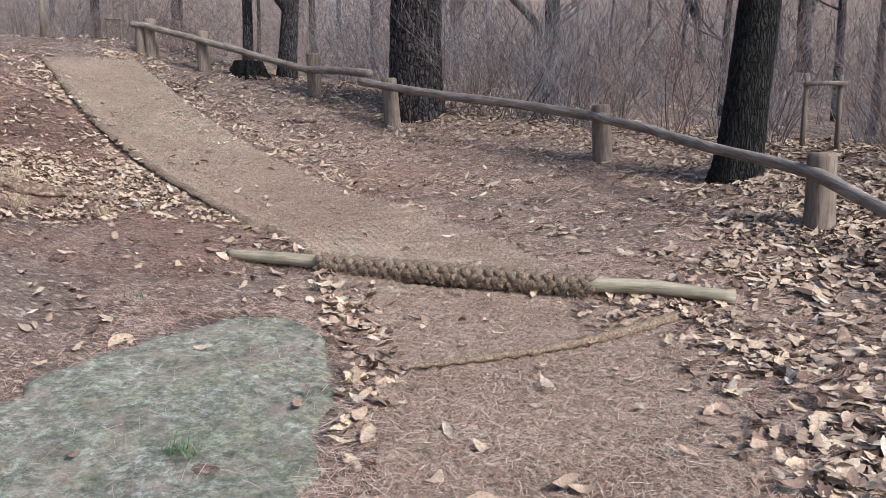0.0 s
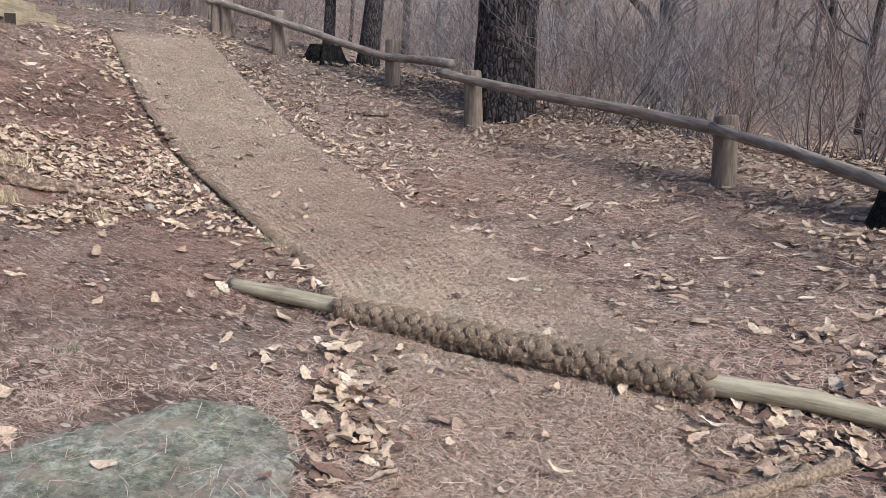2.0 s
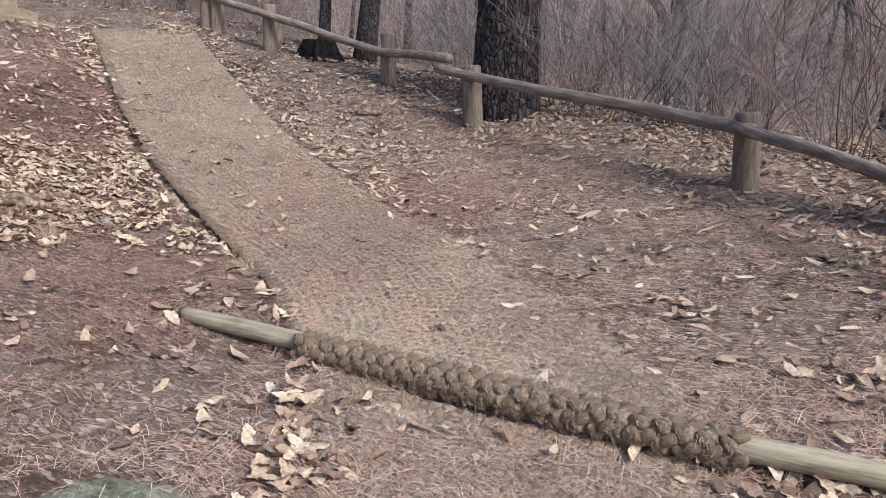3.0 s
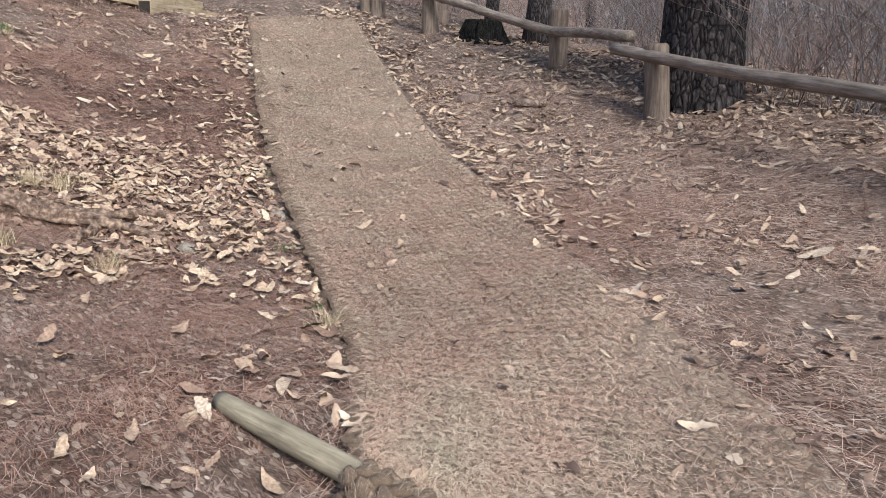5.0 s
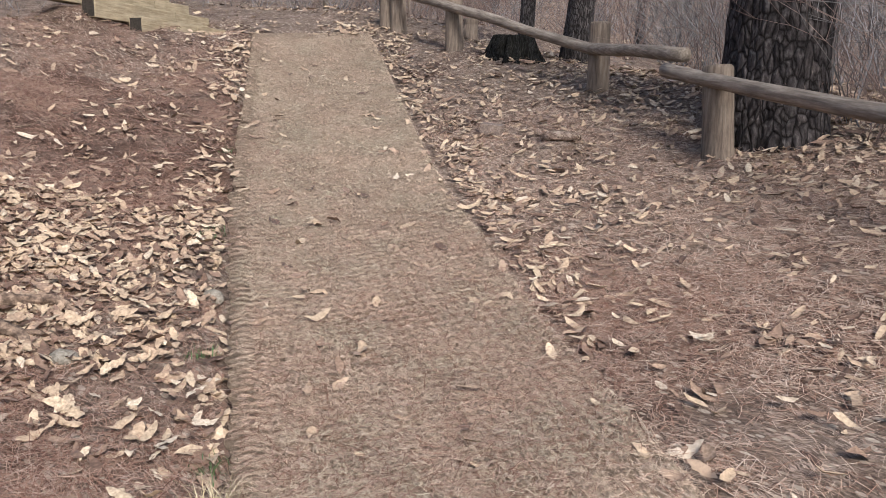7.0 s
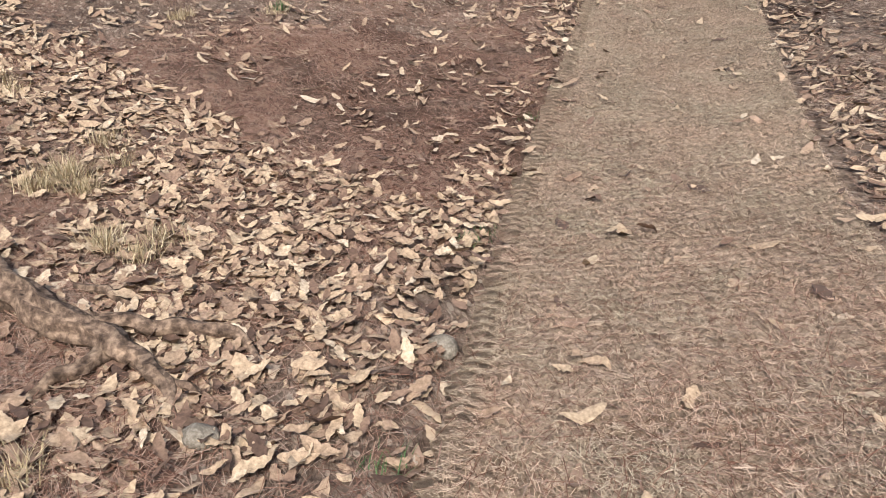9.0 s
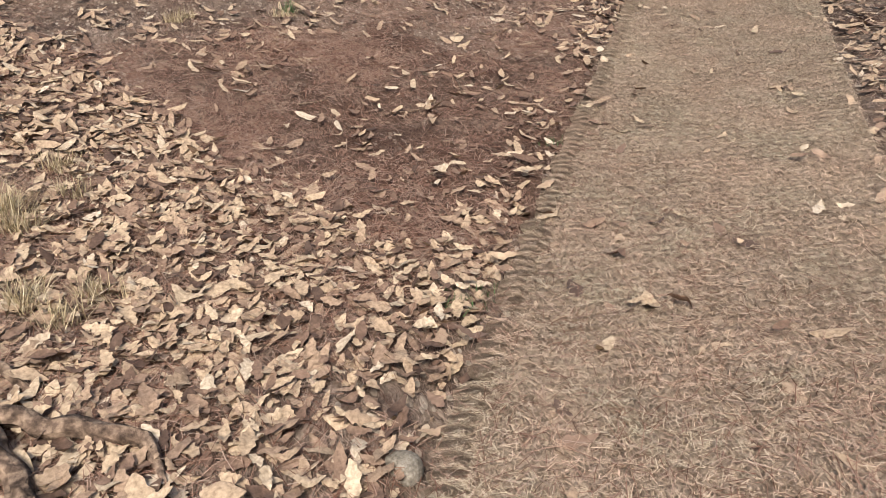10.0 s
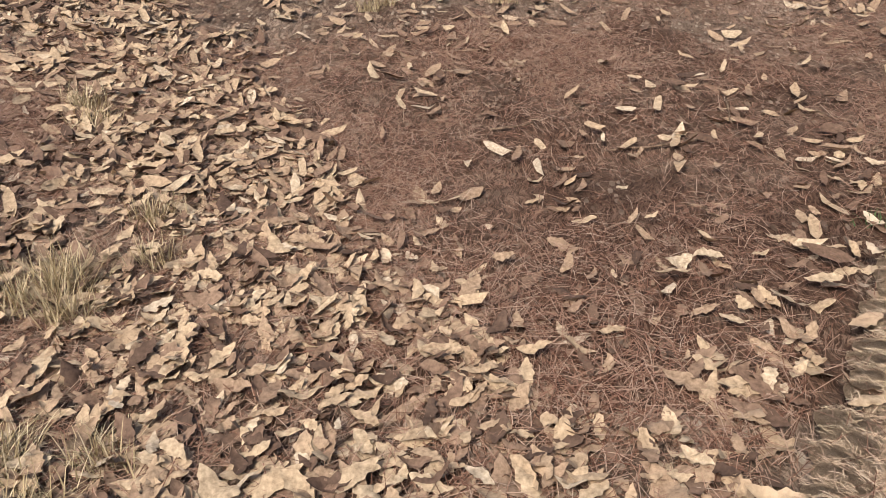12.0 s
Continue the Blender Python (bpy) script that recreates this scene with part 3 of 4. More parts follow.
def leaf_density(x, y):
    """0 to 1: how thickly leaves lie."""
    w, d = mat_place(x, y, _S1)
    w2, d2 = mat_place(x, y, _S2)
    big = fractal(x, y, 0.55, 3, 21)
    fine = fractal(x, y, 2.4, 2, 31)
    p = np.clip(0.34 + 0.34 * big + 0.45 * fine, 0.05, 1)
    left = (w < 0.5) & (x < -1.0)
    # thick drift on the lower left slope, bare reddish needles above it
    line = (4.5 + 0.676 * (x + 8.3)) - y - 0.10 + 0.35 * big
    drift = smooth(-0.25, 0.25, line) * smooth(-3.0, -3.9, x + 0.3 * fine) * smooth(1.4, 3.0, y)
    upper = smooth(0.2, -0.3, line)
    p = np.where(left, np.clip(0.16 + 0.2 * fine, 0.03, 1) * (1 - 0.35 * upper) + drift * np.clip(0.92 + 0.55 * fine, 0.2, 1), p)
    p = p + left * 0.75 * smooth(0.42, 0.08, d + 0.15 * fine) * smooth(-2.2, -3.0, x) * np.clip(0.55 + 0.9 * fractal(x, y, 1.1, 2, 77), 0, 1)
    p = np.where(left, p * np.clip(0.48 + 0.28 * smooth(-4.0, -5.0, x) + 1.2 * fractal(x, y, 1.5, 2, 83), 0.08, 1.1), p)
    p = p * (1 - 0.55 * smooth(-2.8, -2.2, x) * smooth(-0.2, -0.6, x) * smooth(4.7, 4.4, y))
    right = (w > 0.5) & (x < 4)
    p = p + right * 0.75 * smooth(0.6, 0.05, d) * smooth(-1.6, -2.6, x)
    p = p * (1 - 0.6 * smooth(-2.2, -1.2, x) * smooth(2.2, 1.4, x) * smooth(4.2, 4.8, y) * smooth(7.9, 7.0, y))
    # beyond the fence and beside the start of the path
    fence_side = smooth(-1.3, 0.4, (x * 0.5 + y * 0.866) - 8.1)
    p = p + 0.8 * fence_side * (0.7 + 0.5 * fine) + 0.75 * smooth(1.7, 2.4, x) * smooth(7.5, 6.0, y) + 0.3 * smooth(1.0, 0.3, np.hypot(x + 0.1, (y - 3.2) / 1.1)) + 0.5 * smooth(0.22, 0.08, np.abs(x - 0.62 + 0.42 * (y - 1.4))) * smooth(4.2, 3.6, y)
    p = np.where((d >= 0) & (d < 0.06) & (w < 0.5), np.clip(0.1 + 0.6 * fine, 0.04, 1) * p, p)
    p = np.where(d < 0, 0.012, p)
    p = np.where((d2 < 0) & (d > 0), 0.04 + 0.05 * fine, p)
    return np.clip(p, 0, 1)


def leaf_heap(name, count, x0, x1, y0, y1, seed, label, keep_out=0.0, grow=1.0, side=None):
    g = np.random.default_rng(seed)
    x, y = g.uniform(x0, x1, count), g.uniform(y0, y1, count)
    border = np.minimum.reduce([x - x0, x1 - x, y - y0, y1 - y]) + 0.5 * fractal(x, y, 0.8, 3, 15)
    keep = g.random(count) < 0.82 * leaf_density(x, y) * smooth(0.1, 1.6, border)
    if side == 4:
        keep &= mat_place(x, y, _S1)[0] < 0.5
    if side in (0, 1):
        keep &= (mat_place(x, y, _S1)[0] > 0.5) == bool(side)
    keep &= on_slab(x, y) > 0.97 - 0.5 * (g.random(count) < 0.04)
    if keep_out:
        keep &= (mat_place(x, y, _S1)[1] > keep_out)
    x, y = x[keep], y[keep]
    n = len(x)
    z = surface(x, y) + g.uniform(0.003, 0.046, n)
    v, f = scatter(LEAVES if side == 0 else SIMPLE if side is None else PLAIN, x, y, z, g.uniform(0, 6.283, n), g.normal(0, 0.24, n), g.normal(0, 0.20, n), grow * g.uniform(0.65, 1.2, n), g.integers(0, len(LEAVES), n), lie(x, y))
    return thing(name, v, f, M_LEAVES, label, "leaf litter", kind="stuff")


leaf_heap("leaf_litter", 40000, -7.2, -0.4, 2.0, 9.4, 41, "pale tan dry oak leaves drifted beside the coir mat", 0.0, 0.84, 0)
leaf_heap("leaf_litter", 46000, -11.4, -5.2, 0.6, 10.8, 46, "pale tan dry oak leaves on the upper slope", 0.0, 0.95, 4)
leaf_heap("leaf_litter", 58000, -10.0, 5.6, 4.2, 14.5, 42, "dry oak leaves under and beyond the log fence", 0.0, 0.8, 1)
leaf_heap("leaf_litter", 21000, -4.2, 6.6, -2.6, 7.4, 43, "dry oak leaves round the start of the path", 0.0)
leaf_heap("leaf_litter", 6500, 0.4, 5.2, 4.9, 8.8, 47, "pale dry oak leaves strewn before the log fence", 0.0, 0.95, 1)
leaf_heap("leaf_litter", 9000, -26.0, 12.0, 6.0, 30.0, 44, "dry oak leaves on the wooded slope", 0.3, 1.25, 3)

leaf_heap("leaf_litter", 13000, -17.0, -7.4, -0.5, 14.5, 45, "dry oak leaves on the bank above the path", 0.0, 1.0, 2)



def leaf_drift(points, width, count, seed, label):
    """Leaves gathered along a line."""
    g = np.random.default_rng(seed)
    p = np.array(points, float)
    s = g.uniform(0, len(p) - 1.001, count)
    k = s.astype(int)
    c = p[k] * (1 - (s - k))[:, None] + p[k + 1] * (s - k)[:, None]
    x, y = c[:, 0] + g.normal(0, width, count), c[:, 1] + g.normal(0, width, count)
    keep = (fractal(x, y, 2.6, 2, seed) > -0.15) & (on_slab(x, y) > 0.94)
    x, y = x[keep], y[keep]
    n = len(x)
    v, f = scatter(LEAVES, x, y, surface(x, y) + g.uniform(0.003, 0.03, n), g.uniform(0, 6.283, n), g.normal(0, 0.3, n), g.normal(0, 0.22, n), g.uniform(0.7, 1.15, n), g.integers(0, len(LEAVES), n), lie(x, y))
    thing("leaf_litter", v, f, M_LEAVES, label, "leaf litter", kind="stuff")


leaf_drift([(-0.72, 4.35), (-0.45, 3.85), (-0.12, 3.42), (0.12, 2.9), (0.32, 2.45), (0.5, 1.9)], 0.15, 300, 141, "dry oak leaves caught beside the stone slab")
leaf_drift([(1.25, 4.40), (1.75, 4.25), (2.1, 3.8), (2.2, 3.2), (2.35, 2.5), (2.6, 1.6)], 0.22, 800, 142, "dry oak leaves banked at the end of the log")
leaf_drift([(1.6, 4.95), (2.3, 5.2), (3.0, 5.6)], 0.35, 420, 143, "dry oak leaves heaped past the log's end")

NEEDLES = []
for k in range(8):
    q = random.Random(300 + k)
    L, b, wd = q.uniform(0.06, 0.11), q.uniform(-0.25, 0.25), 0.0008
    xs = [-0.5, 0.0, 0.5] if k % 2 else [-0.5, 0.5]
    NEEDLES.append((np.array([(L * s, L * b * (0.25 - s * s) + o * wd, L * 0.05 * math.cos(3 * s)) for s in xs for o in (-1, 1)]), np.array([(2 * i, 2 * i + 2, 2 * i + 3, 2 * i + 1) for i in range(len(xs) - 1)])))


def needles(name, count, x0, x1, y0, y1, seed, shapes, mat_, label, where, lift=0.014, spread=0.16, size=1.0):
    g = np.random.default_rng(seed)
    x, y = g.uniform(x0, x1, count), g.uniform(y0, y1, count)
    border = np.minimum.reduce([x - x0, x1 - x, y - y0, y1 - y]) + 0.4 * fractal(x, y, 0.9, 3, 16)
    keep = g.random(count) < where(x, y) * smooth(-0.1, 0.7, border)
    x, y = x[keep], y[keep]
    n = len(x)
    z = surface(x, y) + g.uniform(0.002, lift, n)
    v, f = scatter(shapes, x, y, z, g.uniform(0, 6.283, n), g.normal(0, 0.2, n), g.normal(0, spread, n), size * g.uniform(0.7, 1.3, n), g.integers(0, len(shapes), n), lie(x, y))
    return thing(name, v, f, mat_, label, "pine needles", kind="stuff", smooth=False)


off_mat = lambda x, y: np.where(on_slab(x, y) < 0.92, 0.10, 1) * np.where(mat_place(x, y, _S2)[1] < 0, 0.85, np.where(mat_place(x, y, _S1)[1] > 0, np.clip(0.5 + 1.0 * fractal(x, y, 1.3, 3, 55), 0.06, 1) * (0.2 + 0.8 * smooth(0.02, 0.10, mat_place(x, y, _S1)[1])), 0.35 * smooth(-4.5, -1.5, x) + 0.12))
needles("pine_needles", 290000, -8.3, -1.0, 3.2, 8.6, 51, NEEDLES, M_RED_NEEDLE, "reddish brown pine needles on the slope", off_mat, 0.032)
needles("pine_needles", 170000, -2.2, 3.6, 0.6, 8.2, 52, NEEDLES, M_NEEDLE, "brown pine needles over the lower path", off_mat)
needles("pine_needles", 90000, -11.0, -7.2, 2.6, 10.2, 56, NEEDLES, M_RED_NEEDLE, "reddish brown pine needles on the upper bank", off_mat, 0.04, 0.16, 1.1)
FIBRES = [(v * np.array([0.36, 0.9, 1.0]), f) for v, f in NEEDLES]


def mat_strands(name, count, seed, along, label):
    """Loose strands lying over the weave of the upper mat."""
    g = np.random.default_rng(seed)
    left, right, u = strip(MAT_EDGES, 0.02)
    a, w = 0.15 + along * g.random(count) ** 1.4, g.uniform(0.005, 0.995, count)
    keep = g.random(count) < np.where(a < 1.8, smooth(1.05, 0.5, w + 0.25 * (1.8 - a) / 1.8), 1.0)
    a, w = a[keep], w[keep]
    count = len(a)
    lx, ly, rx, ry = (np.interp(a, u, c) for c in (left[:, 0], left[:, 1], right[:, 0], right[:, 1]))
    x, y = lx * (1 - w) + rx * w, ly * (1 - w) + ry * w
    z = mat_top(x, y, a, w * np.hypot(rx - lx, ry - ly), 0.020) + g.uniform(0.000, 0.012, count)
    v, f = scatter(FIBRES, x, y, z, g.uniform(0, 6.283, count), g.normal(0, 0.2, count), g.normal(0, 0.16, count), g.uniform(0.6, 1.5, count), g.integers(0, len(FIBRES), count), lie(x, y))
    return thing(name, v, f, M_FIBRE, label, "coir fibre", kind="stuff", smooth=False)


FIBRES = [(v * np.array([0.36, 0.9, 1.0]), f) for v, f in NEEDLES]
mat_strands("coir_fibre", 165000, 53, 10.6, "loose coir strands and needles on the path mat")
g = np.random.default_rng(54)
_t = np.repeat(np.array(TEETH), 80, axis=0)
n = len(_t)
off = g.uniform(-0.055, 0.06, n)
x, y = _t[:, 0] + np.cos(_t[:, 2]) * off + g.normal(0, 0.007, n), _t[:, 1] + np.sin(_t[:, 2]) * off + g.normal(0, 0.007, n)
v, f = scatter(FIBRES, x, y, land(x, y) + 0.062 - 0.026 * (off / 0.06) ** 2 + g.uniform(-0.010, 0.004, n), _t[:, 2] + g.normal(0, 0.3, n), g.normal(0, 0.3, n), g.normal(0, 0.25, n), g.uniform(0.5, 1.0, n), g.integers(0, len(FIBRES), n), lie(x, y))
thing("coir_fibre", v, f, M_FIBRE, "frayed coir strands along the edge of the path mat", "coir fibre", kind="stuff", smooth=False)


def below_fence(x, y):
    """Open ground between the upper mat and the fence."""
    w, d = mat_place(x, y, _S1)
    return np.where((d > 0) & (w > 0.5), np.clip(0.6 + 0.9 * fractal(x, y, 1.1, 3, 59), 0.1, 1), 0.0)


needles("pine_needles", 130000, -6.5, 2.0, 7.2, 11.2, 55, NEEDLES, M_NEEDLE, "brown pine needles on the bank below the fence", below_fence, 0.03)

# ---- fallen leaves lying singly on the mat ----
def laid(x, y, z, rx, ry, rz):
    """A pose that follows the slope."""
    gx, gy = lie(np.array([x]), np.array([y]))
    tip = Vector((0, 0, 1)).rotation_difference(Vector((-float(gx[0]), -float(gy[0]), 1)).normalized()).to_matrix().to_4x4()
    return Matrix.Translation((x, y, z)) @ tip @ pose(0, 0, 0, rx, ry, rz)


_lm = [mesh_of("fallen_leaf", v, f, M_LEAF) for v, f in LEAVES]
_g = np.random.default_rng(61)
made = 0
while made < 80:
    u, w = _g.random(), _g.random()
    k = int(u * (len(_S1[0]) - 1) * 0.85)
    x, y = _S1[0][k] * (1 - w) + _S1[1][k] * w
    z = float(surface(np.array([x]), np.array([y]))[0]) + 0.012
    ob = new("fallen_leaf", _lm[_g.integers(0, len(_lm))])
    ob.matrix_basis = laid(x, y, z, _g.normal(0, 8), _g.normal(0, 8), _g.uniform(0, 360))
    tagged(ob, "curled tan dry oak leaf lying on the coir mat", "leaf", "leaves on the mat")
    made += 1


# ---- leaves caught along the mat's edges ----
for made in range(110):
    k = int(_g.random() * (len(_S1[0]) - 1) * 0.95)
    side = _g.random() < 0.6
    w = _g.normal(-0.05, 0.03) if side else 1 + _g.normal(0.0, 0.04)
    x, y = _S1[0][k] * (1 - w) + _S1[1][k] * w
    z = float(surface(np.array([x]), np.array([y]))[0]) + _g.uniform(0.012, 0.03)
    ob = new("fallen_leaf", _lm[_g.integers(0, len(_lm))])
    ob.matrix_basis = laid(x, y, z, _g.normal(0, 14), _g.normal(0, 14), _g.uniform(0, 360))
    tagged(ob, "curled tan dry oak leaf caught at the mat's edge", "leaf", "leaves at the mat's edge")


# ---- log across the path, bound in coir braid ----
def log_line(x):
    s = (x + 1.856) / (2.02 + 1.856)
    return Vector((x, 4.63 - 0.035 * max(0, x - 1.0), 0.06 - 0.087 * s + 0.026 * float(smooth(1.0, 1.5, x)) - 0.02 * float(smooth(1.5, 2.0, x))))


barrier = empty("barrier_log", pose(0, 0, 0), "peeled round log across the path bound with coir rope", "log")
xs = np.linspace(-1.856, 1.99, 60)
v, f = tube([log_line(x) for x in xs], [0.051 - 0.009 * smooth(-1.2, -1.86, x) - 0.006 * smooth(1.2, 2.0, x) + 0.002 * math.sin(7 * x) for x in xs], 18)
piece("log", v, f, M_LOG, barrier, "weathered grey peeled log")
xs = np.linspace(-1.03, 1.04, 330)


def braid_bump(i, a):
    x = xs[i]
    row = abs(math.sin(math.pi * x / 0.085 + 1.1 * math.cos(a))) * abs(math.sin(1.5 * a + 0.6 * math.sin(x * 20)))
    end = 1 - 0.25 * (math.exp(-((x + 1.03) / 0.05) ** 2) + math.exp(-((x - 1.04) / 0.05) ** 2))
    return (0.78 + 0.40 * row + 0.06 * noise.noise((x * 22, math.cos(a) * 2.5, math.sin(a) * 2.5))) * end


v, f = tube([log_line(x) for x in xs], [0.080] * len(xs), 40, True, braid_bump)
v = [(q[0], log_line(q[0]).y - 0.022 + 1.05 * (q[1] - log_line(q[0]).y), -0.008 + 0.84 * (q[2] - log_line(q[0]).z) + log_line(q[0]).z) for q in v]
braid = piece("coir_braid", v, f, M_BRAID, barrier, "shaggy dark brown coir braid")
g = np.random.default_rng(71)
BRISTLES = [(v * np.array([0.36, 1.0, 1.0]) + np.array([0.012, 0, 0]), f) for v, f in NEEDLES]
tx, ta = [], []
for row, a0 in enumerate((0.9, 1.65, 2.4, 3.15, 3.8)):
    for k in range(25):
        tx.append(-1.0 + 0.0845 * (k + 0.5 * (row % 2)) + g.normal(0, 0.008))
        ta.append(a0 + g.normal(0, 0.08))
bm = bmesh.new()
bmesh.ops.create_icosphere(bm, subdivisions=2, radius=1)
for vert in bm.verts:
    vert.co *= 1 + 0.20 * noise.noise(vert.co * 2.0) + 0.14 * noise.noise(vert.co * 5)
tuft_mesh = bpy.data.meshes.new("braid_tuft")
bm.to_mesh(tuft_mesh)
bm.free()
tuft_mesh.materials.append(M_BRAID)
tuft_mesh.polygons.foreach_set("use_smooth", [True] * len(tuft_mesh.polygons))
for k, (q, a) in enumerate(zip(tx, ta)):
    p = log_line(q)
    ob = new("braid_tuft", tuft_mesh)
    lean = 38 if (k // 25) % 2 else -38
    ob.matrix_basis = pose(q, p.y - 0.022 + 0.074 * math.cos(a), p.z - 0.008 + 0.062 * math.sin(a), math.degrees(a) - 90, 0, 0) @ pose(0, 0, 0, 0, 0, lean) @ Matrix.Diagonal((0.042, 0.027, 0.024, 1))
    ob.parent = braid
slope = np.repeat(np.repeat([1.0, -1.0, 1.0, -1.0, 1.0], 25), 65)
tx, ta = np.repeat(tx, 65), np.repeat(ta, 65)
n = len(tx)
bx, ba = tx + g.normal(0, 0.020, n), ta + g.normal(0, 0.16, n)
cz = np.array([log_line(q).z for q in bx])
cy = np.array([log_line(q).y for q in bx])
out = np.stack([0.7 + g.normal(0, 0.6, n), 0.45 * np.cos(ba) - 0.8 * slope * np.sin(ba) + g.normal(0, 0.3, n), 0.45 * np.sin(ba) + 0.8 * slope * np.cos(ba) + g.normal(0, 0.4, n) - 0.2], 1)
out /= np.linalg.norm(out, axis=1)[:, None]
v, f = scatter(BRISTLES, bx, cy - 0.022 + 0.096 * np.cos(ba), cz - 0.008 + 0.083 * np.sin(ba), np.arctan2(out[:, 1], out[:, 0]), g.normal(0, 0.3, n), -np.arcsin(out[:, 2]), g.uniform(0.45, 0.95, n), g.integers(0, len(BRISTLES), n))
ob = piece("braid_fibre", v, f, M_BRAID_FIBRE, braid, "loose coir strands", False)
ob["kind"] = "stuff"

# ---- mossy slab ----
outline = [(-0.70, 0.85), (-0.98, 1.45), (-1.06, 1.95), (-1.05, 2.5), (-0.93, 2.9), (-0.80, 3.3), (-0.5, 3.45), (-0.26, 3.30), (0.0, 2.88), (0.2, 2.5), (0.46, 1.9), (0.62, 1.4), (0.5, 0.7), (0.1, 0.45)]
c = Vector((sum(p[0] for p in outline) / len(outline), sum(p[1] for p in outline) / len(outline), 0))
ring = []
for i in range(104):
    s = i / 104 * len(outline)
    a, b = Vector((*outline[int(s)], 0)), Vector((*outline[(int(s) + 1) % len(outline)], 0))
    p = a.lerp(b, s - int(s))
    p += (p - c).normalized() * (0.07 * noise.noise(p * 3) + 0.05 * noise.noise(p * 9))
    ring.append(p)
verts, faces = [], []
for j in range(16):
    q = [1.03, 1.0, 0.985, 0.95][j] if j < 4 else 0.95 * (1 - (j - 3) / 12.5)
    for p in ring:
        s = c.lerp(p, q)
        z = float(land(s.x, s.y)) + [-0.06, -0.01, 0.008, 0.016][min(j, 3)] + (0.012 * (1 - q) if j > 3 else 0) + 0.012 * noise.noise(s * 5) + 0.006 * noise.noise(s * 22)
        verts.append((s.x, s.y, z))
for j in range(15):
    for i in range(104):
        n2 = (i + 1) % 104
        faces.append((j * 104 + i, j * 104 + n2, (j + 1) * 104 + n2, (j + 1) * 104 + i))
faces.append(tuple(15 * 104 + i for i in range(104)))
thing("stone_slab", verts, faces, M_SLAB, "flat grey stone slab greened with moss and lichen, bedded in soil", "stone slab")


# ---- fence ----
POSTS = [("p1", -8.62, 11.93, 0.70, 0.12), ("p2", -7.27, 11.72, 0.70, 0.12), ("p3", -4.80, 11.42, 0.70, 0.12), ("p4", -2.83, 10.25, 0.715, 0.124), ("p5", 0.55, 8.66, 0.66, 0.113), ("p6", 2.62, 6.15, 0.60, 0.115)]
fence = empty("log_fence", pose(0, 0, 0), "low rustic fence of weathered round log posts and rails", "fence")
HEAD = {}


def fence_post(x, y, tall, r, lean_x, lean_y, seed):
    z0 = top(x, y) - 0.12
    hs = [0, 0.12, 0.2, 0.35, tall * 0.62 + 0.12, tall - 0.075, tall - 0.04, tall + 0.0, tall + 0.085, tall + 0.108, tall + 0.12]
    rs = [1.06, 1.05, 1.0, 0.98, 0.97, 0.97, 0.94, 0.96, 0.98, 0.93, 0.82]
    pts = [(x + lean_x * (h - 0.12), y + lean_y * (h - 0.12), z0 + h) for h in hs]
    v, f = tube(pts, [r * k for k in rs], 22, True, lambda i, a: 1 + 0.05 * noise.noise((math.cos(a) * 1.4, math.sin(a) * 1.4 + seed, i * 0.25)))
    piece("post", v, f, M_POST, fence)
    return Vector(pts[-1])


def rail(points, r, seed):
    pts, rad = [], []
    for a, b in zip(points[:-1], points[1:]):
        a, b = Vector(a), Vector(b)
        n = max(4, int((b - a).length / 0.16))
        for i in range(n + (b == Vector(points[-1]))):
            p = a.lerp(b, i / n)
            p += 0.02 * Vector((noise.noise(p * 0.9 + Vector((seed, 0, 0))), noise.noise(p * 0.9 + Vector((0, seed, 0))), noise.noise(p * 1.1 + Vector((0, 0, seed)))))
            pts.append(p)
            rad.append(r * (1 + 0.10 * noise.noise(p * 1.6)))
    v, f = tube(pts, rad, 16, True, lambda i, a: 1 + 0.05 * noise.noise((math.cos(a) * 1.5, math.sin(a) * 1.5, i * 0.3 + seed)))
    turn = (pts[-1] - pts[0]).to_track_quat("X", "Z").to_matrix().to_4x4()
    m = Matrix.Translation(pts[0]) @ turn
    back = m.inverted()
    ob = piece("rail", [tuple(back @ Vector(q)) for q in v], f, M_RAIL, fence)
    ob.matrix_basis = m


LEANS = {"p1": (-0.05, 0), "p2": (-0.05, 0), "p3": (-0.02, 0), "p4": (-0.08, 0.0), "p5": (-0.06, 0), "p6": (-0.02, 0)}
for k, (nm, x, y, tall, r) in enumerate(POSTS):
    HEAD[nm] = fence_post(x, y, tall, r, *LEANS[nm], 5 * k)


def on_post(nm, drop, front=0.10):
    p = HEAD[nm]
    return Vector((p.x - 0.35 * front, p.y - front, p.z - drop))


rail([HEAD["p1"] + Vector((-0.35, -0.12, -0.10)), on_post("p1", 0.13), on_post("p2", 0.15), on_post("p3", 0.28), HEAD["p3"] + Vector((1.45, -0.85, -0.42))], 0.060, 1.0)
rail([on_post("p4", 0.11) + Vector((-0.52, 0.25, 0.09)), on_post("p4", 0.12), on_post("p5", 0.15) + Vector((0.1, 0, 0))], 0.060, 2.0)
rail([on_post("p5", 0.14) + Vector((-0.08, 0.05, 0.02)), on_post("p6", 0.17), on_post("p6", 0.17) + Vector((1.3, -2.2, -0.72))], 0.050, 3.0)
fence_post(-8.86, 11.92, 0.56, 0.12, 0, 0, 40)
fence_post(-8.2, 13.0, 0.32, 0.11, 0, 0, 44)


